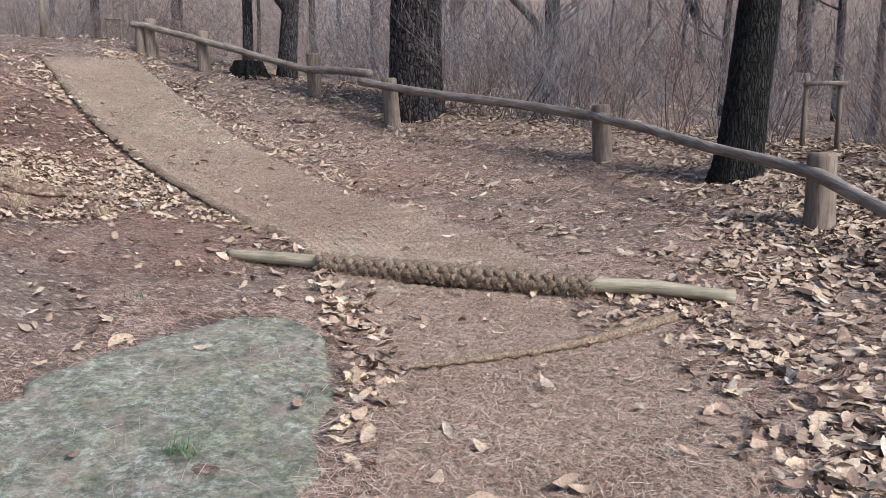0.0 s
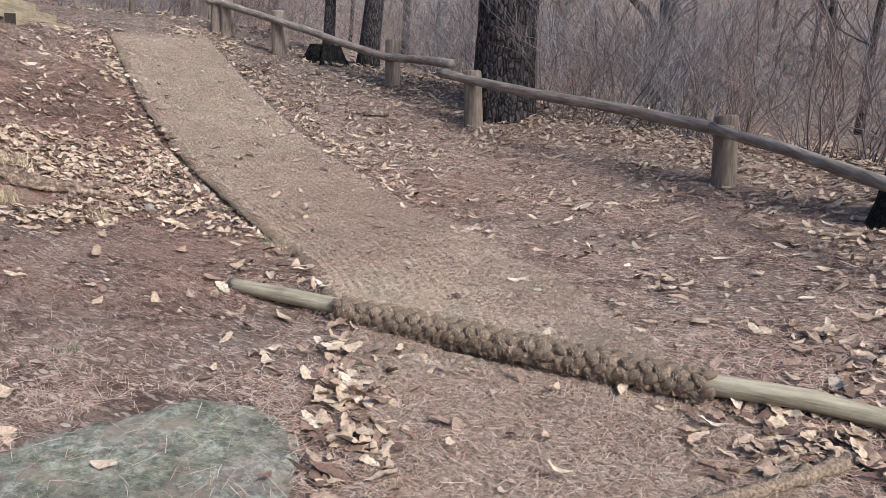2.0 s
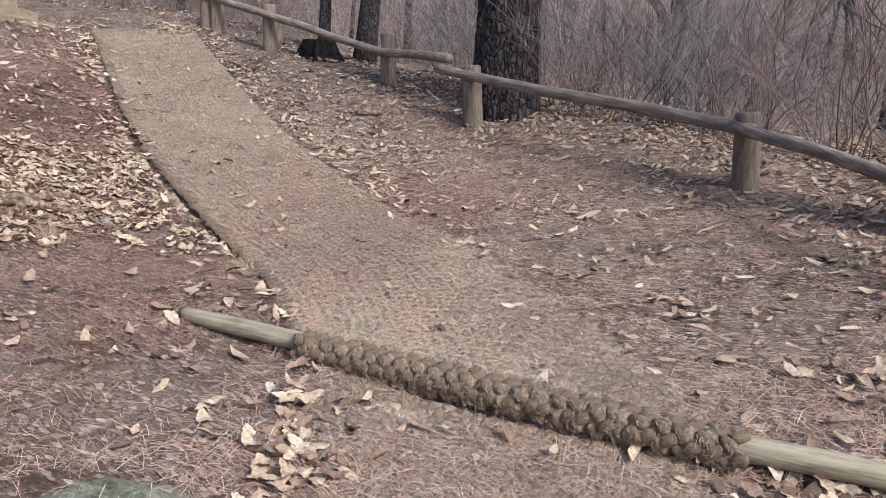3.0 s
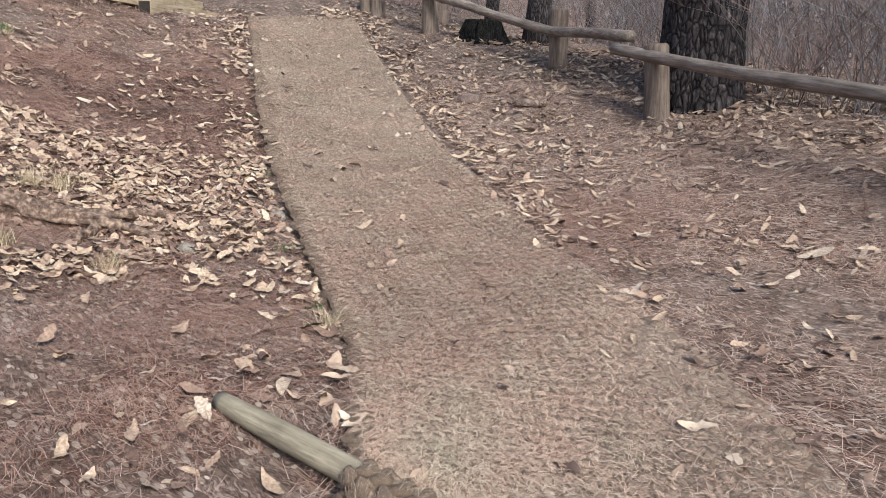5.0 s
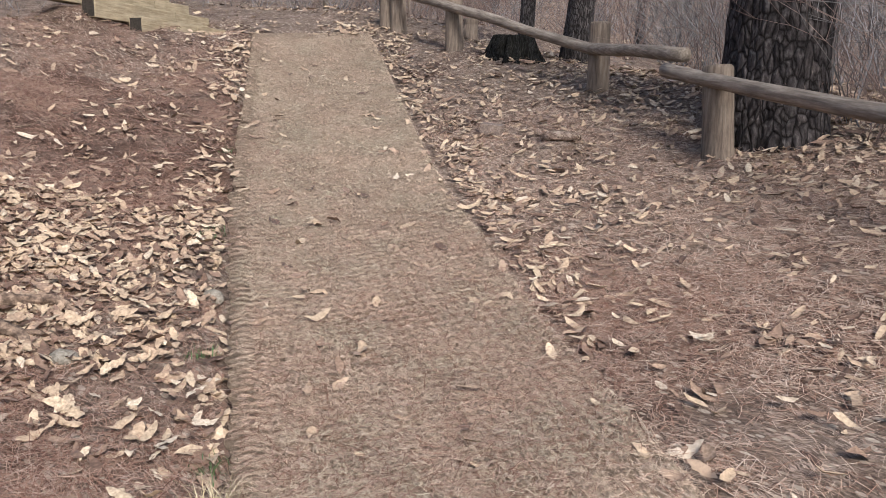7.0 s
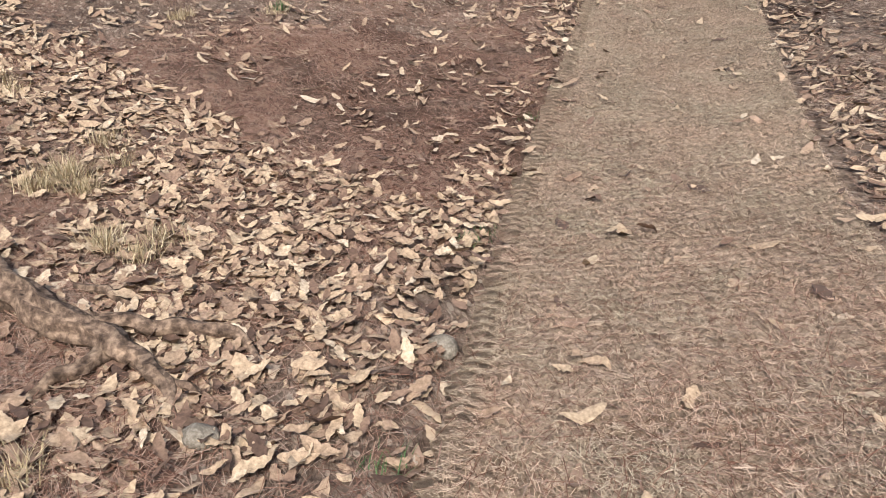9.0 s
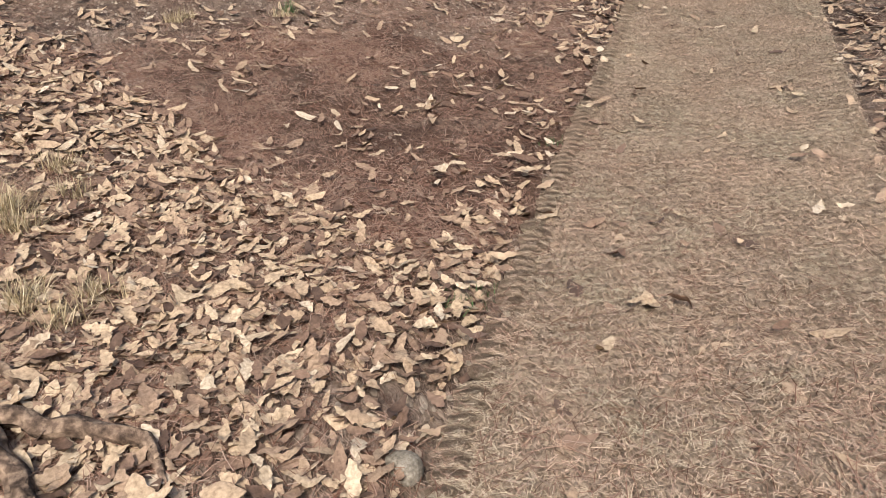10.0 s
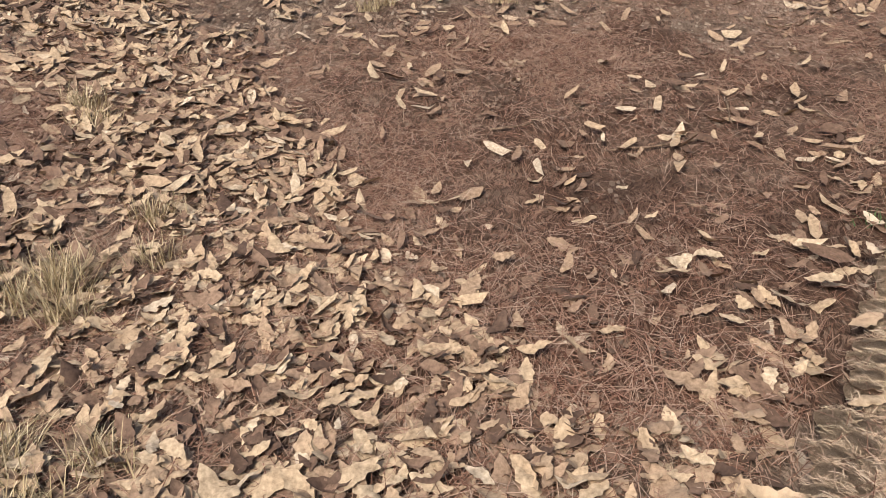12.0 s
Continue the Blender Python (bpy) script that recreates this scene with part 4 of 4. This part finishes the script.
# ---- trees ----
def trunk_tube(x, y, r, tall, lean, seed, sides=64, rings=90, ridge=0.05, flare=0.35, ridges=17):
    z0 = top(x, y) - 0.4
    pts, rad = [], []
    for i in range(rings):
        h = tall * (i / (rings - 1)) ** 1.15
        pts.append((x + lean[0] * h + 0.03 * math.sin(h * 0.9 + seed), y + lean[1] * h, z0 + h))
        rad.append(r * (1 - 0.35 * h / tall + flare * math.exp(-max(0, h - 0.3) / 0.28)))

    def rough(i, a):
        h = pts[i][2]
        q = a * ridges / 2 + 1.3 * noise.noise((math.cos(a) * 2, math.sin(a) * 2, h * 1.2 + seed))
        groove = abs(math.sin(q))
        cross = abs(math.sin(h * 7 + 3 * noise.noise((math.cos(a) * 3, math.sin(a) * 3, seed)) + math.floor(q / math.pi) * 2.1))
        return 1 + ridge * (min(1, 2.2 * groove) * min(1, 0.55 + 1.6 * cross) - 0.7) + 0.04 * noise.noise((math.cos(a) * 4, math.sin(a) * 4, h * 5))
    return tube(pts, rad, sides, True, rough), pts


def limb(start, way, length, r, seed, depth, out, sides=5):
    """A branch with its side branches."""
    q = random.Random(seed)
    n = 5
    p, d = Vector(start), Vector(way).normalized()
    pts, rad = [p.copy()], [r]
    for i in range(n):
        d = (d + Vector((q.uniform(-1, 1), q.uniform(-1, 1), q.uniform(-0.4, 0.8))) * 0.22).normalized()
        p = p + d * (length / n)
        pts.append(p.copy())
        rad.append(max(0.003, r * (1 - 0.8 * (i + 1) / n)))
        if depth > 0 and i >= 1:
            for _ in range(2):
                side = (d + Vector((q.uniform(-1, 1), q.uniform(-1, 1), q.uniform(-0.3, 0.9))) * 0.9).normalized()
                limb(p, side, length * q.uniform(0.35, 0.6), rad[-1] * 0.65, q.random(), depth - 1, out, max(3, sides - 1))
    out.append(tube(pts, rad, max(3, sides), False))


def big_tree(name, x, y, r, tall, lean, mat_, label, seed, **kw):
    tree = empty(name, pose(0, 0, 0), label, "tree")
    (v, f), pts = trunk_tube(x, y, r, tall, lean, seed, **kw)
    piece("trunk", v, f, mat_, tree)
    q = random.Random(seed)
    out = []
    for k in range(9):
        p = Vector(pts[int(len(pts) * q.uniform(0.7, 0.99))])
        a = q.uniform(0, 6.28)
        limb(p, (math.cos(a), math.sin(a), q.uniform(0.2, 0.9)), q.uniform(1.5, 3.2), r * 0.3, q.random(), 2, out)
    v, f = join(out)
    piece("crown", v, f, M_TWIG, tree, "bare branches")


big_tree("pine_tree", -2.71, 10.90, 0.42, 9.0, (0.02, 0.01), M_PINE, "thick pine trunk with deeply furrowed dark plated bark", 3, ridge=0.09, flare=0.18)
big_tree("dark_tree", 1.95, 7.75, 0.215, 9.0, (0.10, 0.02), M_DARKBARK, "slender leaning tree with dark bark beside the fence", 8, ridge=0.03, flare=0.42, ridges=30)


def wood_tree(seed, r, tall, fork):
    """Trunk and twigs of a bare woodland tree at the origin."""
    q = random.Random(seed)
    pts, rad = [], []
    lean = (q.uniform(-0.07, 0.07), q.uniform(-0.07, 0.07))
    for i in range(12):
        h = tall * i / 11
        pts.append((lean[0] * h + 0.06 * math.sin(h + seed), lean[1] * h + 0.05 * math.sin(1.3 * h), h - 0.3))
        rad.append(r * (1 - 0.75 * i / 11) + (0.25 * r if i == 0 else 0))
    trunk = [tube(pts, rad, 10, True, lambda i, a: 1 + 0.08 * noise.noise((math.cos(a) * 2, math.sin(a) * 2, i * 0.6 + seed)))]
    if fork:
        limb(pts[2], (0.45, 0.1, 1), tall * 0.7, r * 0.75, seed + 1, 0, trunk, 9)
    out = []
    for k in range(8):
        p = pts[q.randint(3, 11)]
        a = q.uniform(0, 6.28)
        limb(p, (math.cos(a), math.sin(a), q.uniform(0.2, 1.0)), q.uniform(1.0, 2.4), r * 0.28, q.random(), 1, out, 4)
    return join(trunk), join(out)


WOODS = []
for k, (r, tall, fork) in enumerate([(0.12, 8, False), (0.2, 9, True), (0.09, 7, False), (0.15, 9, True), (0.07, 6, False)]):
    (v, f), (v2, f2) = wood_tree(20 + k, r, tall, fork)
    WOODS.append((mesh_of("trunk", v, f, M_GREYBARK), mesh_of("crown", v2, f2, M_TWIG)))


def plant_tree(kind, x, y, turn, size, label="bare grey woodland tree in winter"):
    t = empty("woodland_tree", pose(x, y, top(x, y), 0, 0, turn), label, "tree", "woodland trees")
    t.scale = (size, size, size)
    for nm, me in zip(("trunk", "crown"), WOODS[kind]):
        ob = new(nm, me)
        ob.parent = t
    return t


plant_tree(0, -7.45, 13.25, 30, 1.0)
plant_tree(1, -6.45, 13.3, 200, 1.0, "dark forked woodland tree behind the fence")
_g = random.Random(5)
count = 0
while count < 62:
    a, r = _g.uniform(-0.55, 2.9), _g.uniform(9, 34)
    x, y = -2 + r * math.cos(a), 6 + r * math.sin(a)
    if 0.5 * x + 0.866 * y < 10.5 and x > -11:
        continue
    plant_tree(_g.randint(0, 4), x, y, _g.uniform(0, 360), _g.uniform(0.8, 1.35))
    count += 1


# ---- shrubs ----
def shrub(seed, tall, stems):
    q = random.Random(seed)
    out, twigs = [], []
    for s in range(stems):
        a, lean = q.uniform(0, 6.28), q.uniform(0.05, 0.7)
        p = Vector((0.22 * math.cos(a) * q.random(), 0.22 * math.sin(a) * q.random(), -0.05))
        d = Vector((math.cos(a) * lean, math.sin(a) * lean, 1)).normalized()
        h = tall * q.uniform(0.55, 1.05)
        pts, rad = [p.copy()], [0.011]
        r0 = q.uniform(0.004, 0.009)
        rad = [r0]
        for i in range(6):
            d = (d + Vector((q.uniform(-1, 1), q.uniform(-1, 1), q.uniform(-0.6, 0.4))) * 0.42).normalized()
            p = p + d * h / 6
            pts.append(p.copy())
            rad.append(r0 * (1 - 0.75 * (i + 1) / 6))
            for _ in range((2 if i % 2 else 1) if i > 0 else 0):
                w = (d + Vector((q.uniform(-1, 1), q.uniform(-1, 1), q.uniform(0.2, 1.2))) * 0.8).normalized()
                L = h * q.uniform(0.15, 0.36)
                e1 = p + w * L * 0.5
                w = (w + Vector((q.uniform(-1, 1), q.uniform(-1, 1), q.uniform(-0.6, 0.6))) * 0.35).normalized()
                e2 = e1 + w * L * 0.5
                twigs.append(tube([p, e1, e2], [0.0027, 0.0021, 0.0014], 3, False))
                for _ in range(2):
                    w2 = (w + Vector((q.uniform(-1, 1), q.uniform(-1, 1), q.uniform(-0.5, 0.8))) * 0.8).normalized()
                    twigs.append(tube([e1, e1 + w2 * L * 0.55], [0.0019, 0.0012], 3, False))
        out.append(tube(pts, rad, 4, False))
    return join(out), join(twigs)


SHRUBS = []
for k in range(7):
    (v, f), (v2, f2) = shrub(400 + k, 1.5 + 0.25 * k, 11 + k % 3 * 2)
    m = M_REDTWIG if k in (1, 4) else M_TWIG
    SHRUBS.append((mesh_of("stems", v, f, m, False), mesh_of("twigs", v2, f2, m, False)))


def plant_shrub(kind, x, y, turn, size):
    sh = empty("shrub", pose(x, y, top(x, y), 0, 0, turn) @ Matrix.Scale(size, 4), "leafless reddish brown shrub in the undergrowth" if kind in (1, 4) else "leafless grey twiggy shrub behind the log fence", "shrub", "bare shrubs")
    for nm, me in zip(("woody_base", "crown"), SHRUBS[kind]):
        ob = new(nm, me)
        ob.parent = sh
        ob["kind"] = "stuff"


_g = random.Random(9)
count = 0
while count < 165:
    s, d = _g.uniform(-6.5, 16), _g.uniform(0.9, 8.5)
    x, y = 3.4 - 0.84 * s + 0.45 * d, 6.6 + 0.52 * s + 0.89 * d
    if math.hypot(x + 2.62, y - 10.86) < 0.7 or math.hypot(x - 1.95, y - 7.75) < 0.6 or (x > 1.0 and y < 8.0 and x < 3.2) or (x < -5.5 and y < 13.2):
        continue
    plant_shrub(_g.randint(0, 6), x, y, _g.uniform(0, 360), _g.uniform(0.7, 1.15))
    count += 1
for _ in range(46):
    plant_shrub(_g.choice([1, 4, 1, 4, 2]), _g.uniform(-16, -9.5), _g.uniform(13.5, 20), _g.uniform(0, 360), _g.uniform(0.5, 0.9))

for x, y, turn, size in ((-1.78, 11.15, 20, 0.75), (-1.45, 11.05, 140, 0.85), (-3.75, 11.9, 250, 0.7), (-1.95, 10.95, 60, 0.5)):
    plant_shrub(4 if turn > 100 else 1, x, y, turn, size)

# far undergrowth
g = np.random.default_rng(91)
n = 46000
a, r = g.uniform(-0.7, 3.3, n), np.sqrt(g.uniform(13**2, 38**2, n))
x, y = -2 + r * np.cos(a), 6 + r * np.sin(a)
ok = (0.5 * x + 0.866 * y > 11.5) | (x < -13)
x, y = x[ok], y[ok]
n = len(x)
z = height(x, y) + g.uniform(0, 2.2, n)
sticks = []
for k in range(6):
    q = random.Random(900 + k)
    L, wd = q.uniform(0.4, 1.1), q.uniform(0.0025, 0.006)
    b = q.uniform(-0.2, 0.2)
    pts = [(L * b * s * s, L * b * 0.5 * s, L * (s - 0.3)) for s in (0, 1)]
    v, f = tube(pts, [wd, wd * 0.5], 3, False)
    sticks.append((np.array(v), np.array(f)))
v, f = scatter(sticks, x, y, z, g.uniform(0, 6.28, n), g.normal(0, 0.5, n), g.normal(0, 0.5, n), g.uniform(0.6, 1.5, n), g.integers(0, 6, n))
thing("undergrowth", v, f, M_TWIG, "tangle of bare grey brush through the far woods", "undergrowth", kind="stuff", smooth=False)


# ---- stump, stones, roots ----
def stone(name, x, y, sx, sy, sz, turn, mat_, label, seed, sink=0.35, rough=0.22, category="stone"):
    bm = bmesh.new()
    bmesh.ops.create_icosphere(bm, subdivisions=3, radius=1)
    for vert in bm.verts:
        p = vert.co.copy()
        k = 1 + rough * noise.noise(p * 1.3 + Vector((seed, 0, 0))) + 0.08 * noise.noise(p * 4 + Vector((0, seed, 0)))
        vert.co = Vector((p.x * sx * k, p.y * sy * k, p.z * sz * k))
    me = bpy.data.meshes.new(name)
    bm.to_mesh(me)
    bm.free()
    me.materials.append(mat_)
    me.polygons.foreach_set("use_smooth", [True] * len(me.polygons))
    ob = new(name, me)
    ob.matrix_basis = pose(x, y, top(x, y) + sz * (1 - 2 * sink), 0, 0, turn)
    return tagged(ob, label, category)


stone("granite_stone", -3.72, 6.28, 0.075, 0.055, 0.045, 30, M_ROCK, "small grey granite stone among leaves", 3, 0.3)
stone("granite_stone", -4.15, 9.92, 0.20, 0.13, 0.055, 10, M_GROUND, "low earthy stone half buried in litter", 9, 0.3)


def block(sx, sy, sz, bevel):
    bm = bmesh.new()
    bmesh.ops.create_cube(bm, size=1)
    for vert in bm.verts:
        vert.co = Vector((vert.co.x * sx, vert.co.y * sy, vert.co.z * sz))
    bmesh.ops.bevel(bm, geom=list(bm.edges), offset=bevel, segments=2, affect="EDGES", profile=0.6)
    v = [tuple(q.co) for q in bm.verts]
    f = [tuple(q.index for q in face.verts) for face in bm.faces]
    bm.free()
    return v, f


v, f = block(0.21, 0.13, 0.10, 0.008)
thing("stone_block", v, f, M_BRICK, "small squared brown stone block beside the mat", "stone block", smooth=False, at=pose(-4.89, 9.83, top(-4.89, 9.83) + 0.05, 4, 5, 25))
(v, f), _ = trunk_tube(-6.50, 12.0, 0.27, 0.66, (0.0, 0.0), 12, 56, 24, 0.42, 0.75, 22)
thing("tree_stump", v, f, M_DARKBARK, "dark decayed tree stump on the bank", "stump")


def root(points, radii, parent, seed):
    pts, rad = [], []
    for i in range(len(points) - 1):
        for k in range(9):
            s = k / 9
            x, y, h = (points[i][c] * (1 - s) + points[i + 1][c] * s for c in range(3))
            pts.append((x + 0.035 * noise.noise((x * 7, y * 7, seed)), y + 0.035 * noise.noise((y * 7, x * 7, seed)), top(x, y) + h + 0.02 + 0.012 * noise.noise((x * 9, y * 9, seed))))
            rad.append(radii[i] * (1 - s) + radii[i + 1] * s)
    v, f = tube(pts, rad, 20, True, lambda i, a: 1 + 0.38 * noise.noise((math.cos(a) * 2.5, math.sin(a) * 2.5, i * 0.25 + seed)) + 0.13 * math.sin(6 * a + 0.15 * i) + 0.07 * math.sin(11 * a + 2))
    piece("root", v, f, M_ROOT, parent)


leaf_drift([(-4.7, 4.9), (-4.25, 5.25), (-3.9, 5.45), (-3.6, 5.2), (-3.7, 4.8)], 0.16, 170, 144, "dry oak leaves lodged between the bare roots")
roots = empty("tree_roots", pose(0, 0, 0), "bare grey forked tree roots lying on the litter", "roots")
root([(-5.4, 4.15, -0.02), (-4.8, 4.52, 0.03), (-4.42, 4.76, 0.045), (-4.16, 4.98, 0.045), (-4.0, 5.15, 0.04), (-3.84, 5.26, 0.03), (-3.70, 5.33, 0.015), (-3.56, 5.37, -0.02)], [0.05, 0.066, 0.070, 0.062, 0.046, 0.032, 0.024, 0.014], roots, 2)
root([(-4.22, 4.98, 0.03), (-4.12, 5.22, 0.035), (-4.02, 5.42, 0.04), (-3.96, 5.56, 0.03), (-3.84, 5.62, 0.005), (-3.70, 5.67, -0.015)], [0.038, 0.030, 0.027, 0.025, 0.015, 0.009], roots, 5)
root([(-4.00, 5.14, 0.02), (-3.92, 5.06, 0.025), (-3.86, 4.96, 0.02), (-3.78, 4.88, -0.01)], [0.034, 0.030, 0.024, 0.012], roots, 7)
root([(-3.82, 5.27, 0.02), (-3.70, 5.40, 0.015), (-3.58, 5.46, -0.015)], [0.022, 0.015, 0.008], roots, 9)
root([(-4.5, 4.98, 0.0), (-4.40, 5.10, 0.015), (-4.26, 5.25, -0.005)], [0.016, 0.018, 0.009], roots, 11)

# ---- timber steps ----
steps = empty("timber_steps", pose(-9.72, 8.63, 2.20, 0, 0, 118), "flight of pale squared timber steps climbing the bank", "steps")
for k in range(4):
    near, seat, rise = -0.42 * k, 0.11 + 0.34 * k, 0.115 + 0.18 * k
    for a, b in ((near, 1.15), (1.156, 1.95)):
        v, f = block(b - a, 0.2, 0.23, 0.012)
        beam = piece("beam", [(q[0] + (a + b) / 2, q[1] + seat, q[2] + rise) for q in v], f, M_STEP, steps, smooth=False)
        if a == near:
            # thin dark plate on the near end: shade of that face, as colour
            v, f = block(0.006, 0.17, 0.20, 0.002)
            piece("shaded_cut_end", [(q[0] + a - 0.002, q[1] + seat, q[2] + rise) for q in v], f, M_END_SHADE, beam, "cut end darkened in colour for its shaded side", smooth=False)


# ---- grass tufts ----
def tuft(x, y, blades, tall, mat_, label, seed):
    q = random.Random(seed)
    out = []
    z = float(surface(np.array([x]), np.array([y]))[0])
    for _ in range(blades):
        a, lean = q.uniform(0, 6.28), q.uniform(0.2, 1.1)
        h = tall * q.uniform(0.5, 1.1)
        bx, by = x + q.gauss(0, 0.045), y + q.gauss(0, 0.045)
        d = (math.cos(a) * lean, math.sin(a) * lean)
        side = (-math.sin(a) * 0.0024, math.cos(a) * 0.0024)
        vs = []
        for s in (0, 0.4, 0.75, 1.0):
            px, py, pz = bx + d[0] * h * s, by + d[1] * h * s, z + h * (s - 0.55 * lean * s * s)
            k = 1 - 0.85 * s
            vs += [(px - side[0] * k, py - side[1] * k, pz), (px + side[0] * k, py + side[1] * k, pz)]
        out.append((vs, [(0, 2, 3, 1), (2, 4, 5, 3), (4, 6, 7, 5)]))
    v, f = join(out)
    thing("grass_tuft", v, f, mat_, label, "grass", kind="stuff", smooth=False)


tuft(-2.12, 5.42, 90, 0.16, M_GRASS, "pale dry grass tuft at the mat's edge", 1)
tuft(-0.05, 1.75, 60, 0.09, M_GREEN, "small green grass tuft on the stone slab", 2)
for k, (x, y, n, h) in enumerate([(-5.62, 4.84, 210, 0.22), (-5.48, 4.93, 160, 0.18), (-5.50, 4.72, 160, 0.18), (-4.86, 5.06, 200, 0.17), (-4.74, 5.20, 130, 0.14), (-4.92, 5.32, 120, 0.13), (-6.05, 5.0, 130, 0.16), (-5.80, 5.10, 110, 0.14), (-6.9, 4.3, 150, 0.18), (-6.75, 4.42, 110, 0.16), (-3.98, 4.55, 140, 0.16), (-3.42, 4.92, 110, 0.14)]):
    tuft(x, y, n, h, M_GRASS, "pale dry grass tuft among fallen leaves", 10 + k)
_g = random.Random(44)
for k in range(16):
    x, y = _g.uniform(-9.4, -8.2), _g.uniform(3.9, 6.4)
    tuft(x, y, 90, _g.uniform(0.10, 0.17), M_GRASS if k % 3 else M_GREEN, "dry grass tuft on the bank" if k % 3 else "low green grass tuft on the bank", 60 + k)
for k, (x, y) in enumerate([(-3.15, 5.92), (-4.5, 6.66), (-4.62, 6.78), (-2.35, 5.52), (-6.1, 7.72)]):
    tuft(x, y, 45, 0.07, M_GREEN, "small dull green weed at the mat's edge", 90 + k)
tuft(-1.55, 3.25, 26, 0.07, M_GREEN, "green pine sprig lying on the needles", 31)

# ---- worn fringe across the lower mat ----
fringe_pts = []
for i in range(60):
    q = i / 59
    x, y = 0.40 + 1.24 * q, 2.86 + 1.34 * q - 0.10 * math.sin(math.pi * q)
    fringe_pts.append((x, y, float(surface(np.array([x]), np.array([y]))[0]) + 0.030))
v, f = tube(fringe_pts, [0.012 + 0.022 * (i / 59) + 0.006 * math.sin(i * 1.7) for i in range(60)], 8, True, lambda i, a: 1 + 0.5 * noise.noise((math.cos(a) * 2, math.sin(a) * 2, i * 0.8)))
fringe = thing("mat_fringe", v, f, M_BRAID, "dark frayed edge of the lower coir mat", "mat edge")
g = np.random.default_rng(77)
k = g.integers(5, 60, 1500)
fp = np.array(fringe_pts)[k]
v, f = scatter(FIBRES, fp[:, 0] + g.normal(0, 0.022, 1500), fp[:, 1] + g.normal(0, 0.022, 1500), fp[:, 2] + g.uniform(0.0, 0.035, 1500), g.uniform(0, 6.28, 1500), g.normal(0, 0.5, 1500), g.normal(0, 0.5, 1500), g.uniform(0.5, 1.1, 1500), g.integers(0, 8, 1500))
ob = piece("frayed_fibre", v, f, M_BRAID_FIBRE, fringe, smooth=False)
ob["kind"] = "stuff"


# ---- sapling stakes behind the fence ----
def stakes(x, y, tall, gap, turn, label):
    base = empty("sapling_support", pose(x, y, top(x, y) - 0.1, 0, 0, turn), label, "tree support", "sapling supports")
    for sx in (-gap / 2, gap / 2):
        v, f = tube([(sx, 0, 0), (sx * 0.97, 0, tall * 0.5), (sx * 0.94, 0, tall)], [0.032, 0.03, 0.028], 10)
        piece("stake", v, f, M_POST, base)
    v, f = tube([(-gap * 0.6, -0.05, tall * 0.90), (0, -0.05, tall * 0.905), (gap * 0.6, -0.05, tall * 0.90)], [0.026] * 3, 10)
    piece("crossbar", v, f, M_RAIL, base)


stakes(2.95, 9.5, 0.98, 0.40, 15, "weathered wooden sapling support with a crossbar")
stakes(-13.6, 16.4, 1.0, 0.35, 30, "small wooden sapling support in the woods")
v, f = tube([(0, 0, -0.1), (0.01, 0, 0.5), (0.0, 0.01, 1.05)], [0.07, 0.068, 0.064], 12)
thing("wooden_post", v, f, M_POST, "lone weathered wooden post in the undergrowth", "post", at=pose(-14.6, 15.0, top(-14.6, 15.0)))


# ---- sticks ----
_g = random.Random(77)
for k in range(46):
    x, y = (_g.uniform(-7.5, -2.4), _g.uniform(3.4, 8.2)) if k < 20 else (_g.uniform(-7.5, 4.0), _g.uniform(7.0, 12.5))
    if mat_place([x], [y], _S1)[1][0] < 0.1:
        continue
    a, L = _g.uniform(0, 6.28), _g.uniform(0.12, 0.5)
    pts = []
    for i in range(5):
        q = (i / 4 - 0.5) * L
        px, py = x + math.cos(a) * q + _g.gauss(0, 0.008), y + math.sin(a) * q + _g.gauss(0, 0.008)
        pts.append((px, py, float(surface(np.array([px]), np.array([py]))[0]) + 0.022))
    r = _g.uniform(0.003, 0.008)
    v, f = tube(pts, [r, r, r * 0.9, r * 0.8, r * 0.5], 6)
    thing("stick", v, f, M_ROOT, "thin dead brown stick on the litter", "stick", "fallen sticks")
stone("round_stone", -3.44, 5.42, 0.06, 0.055, 0.045, 80, M_ROCK, "small rounded pinkish stone among leaves", 21, 0.25)
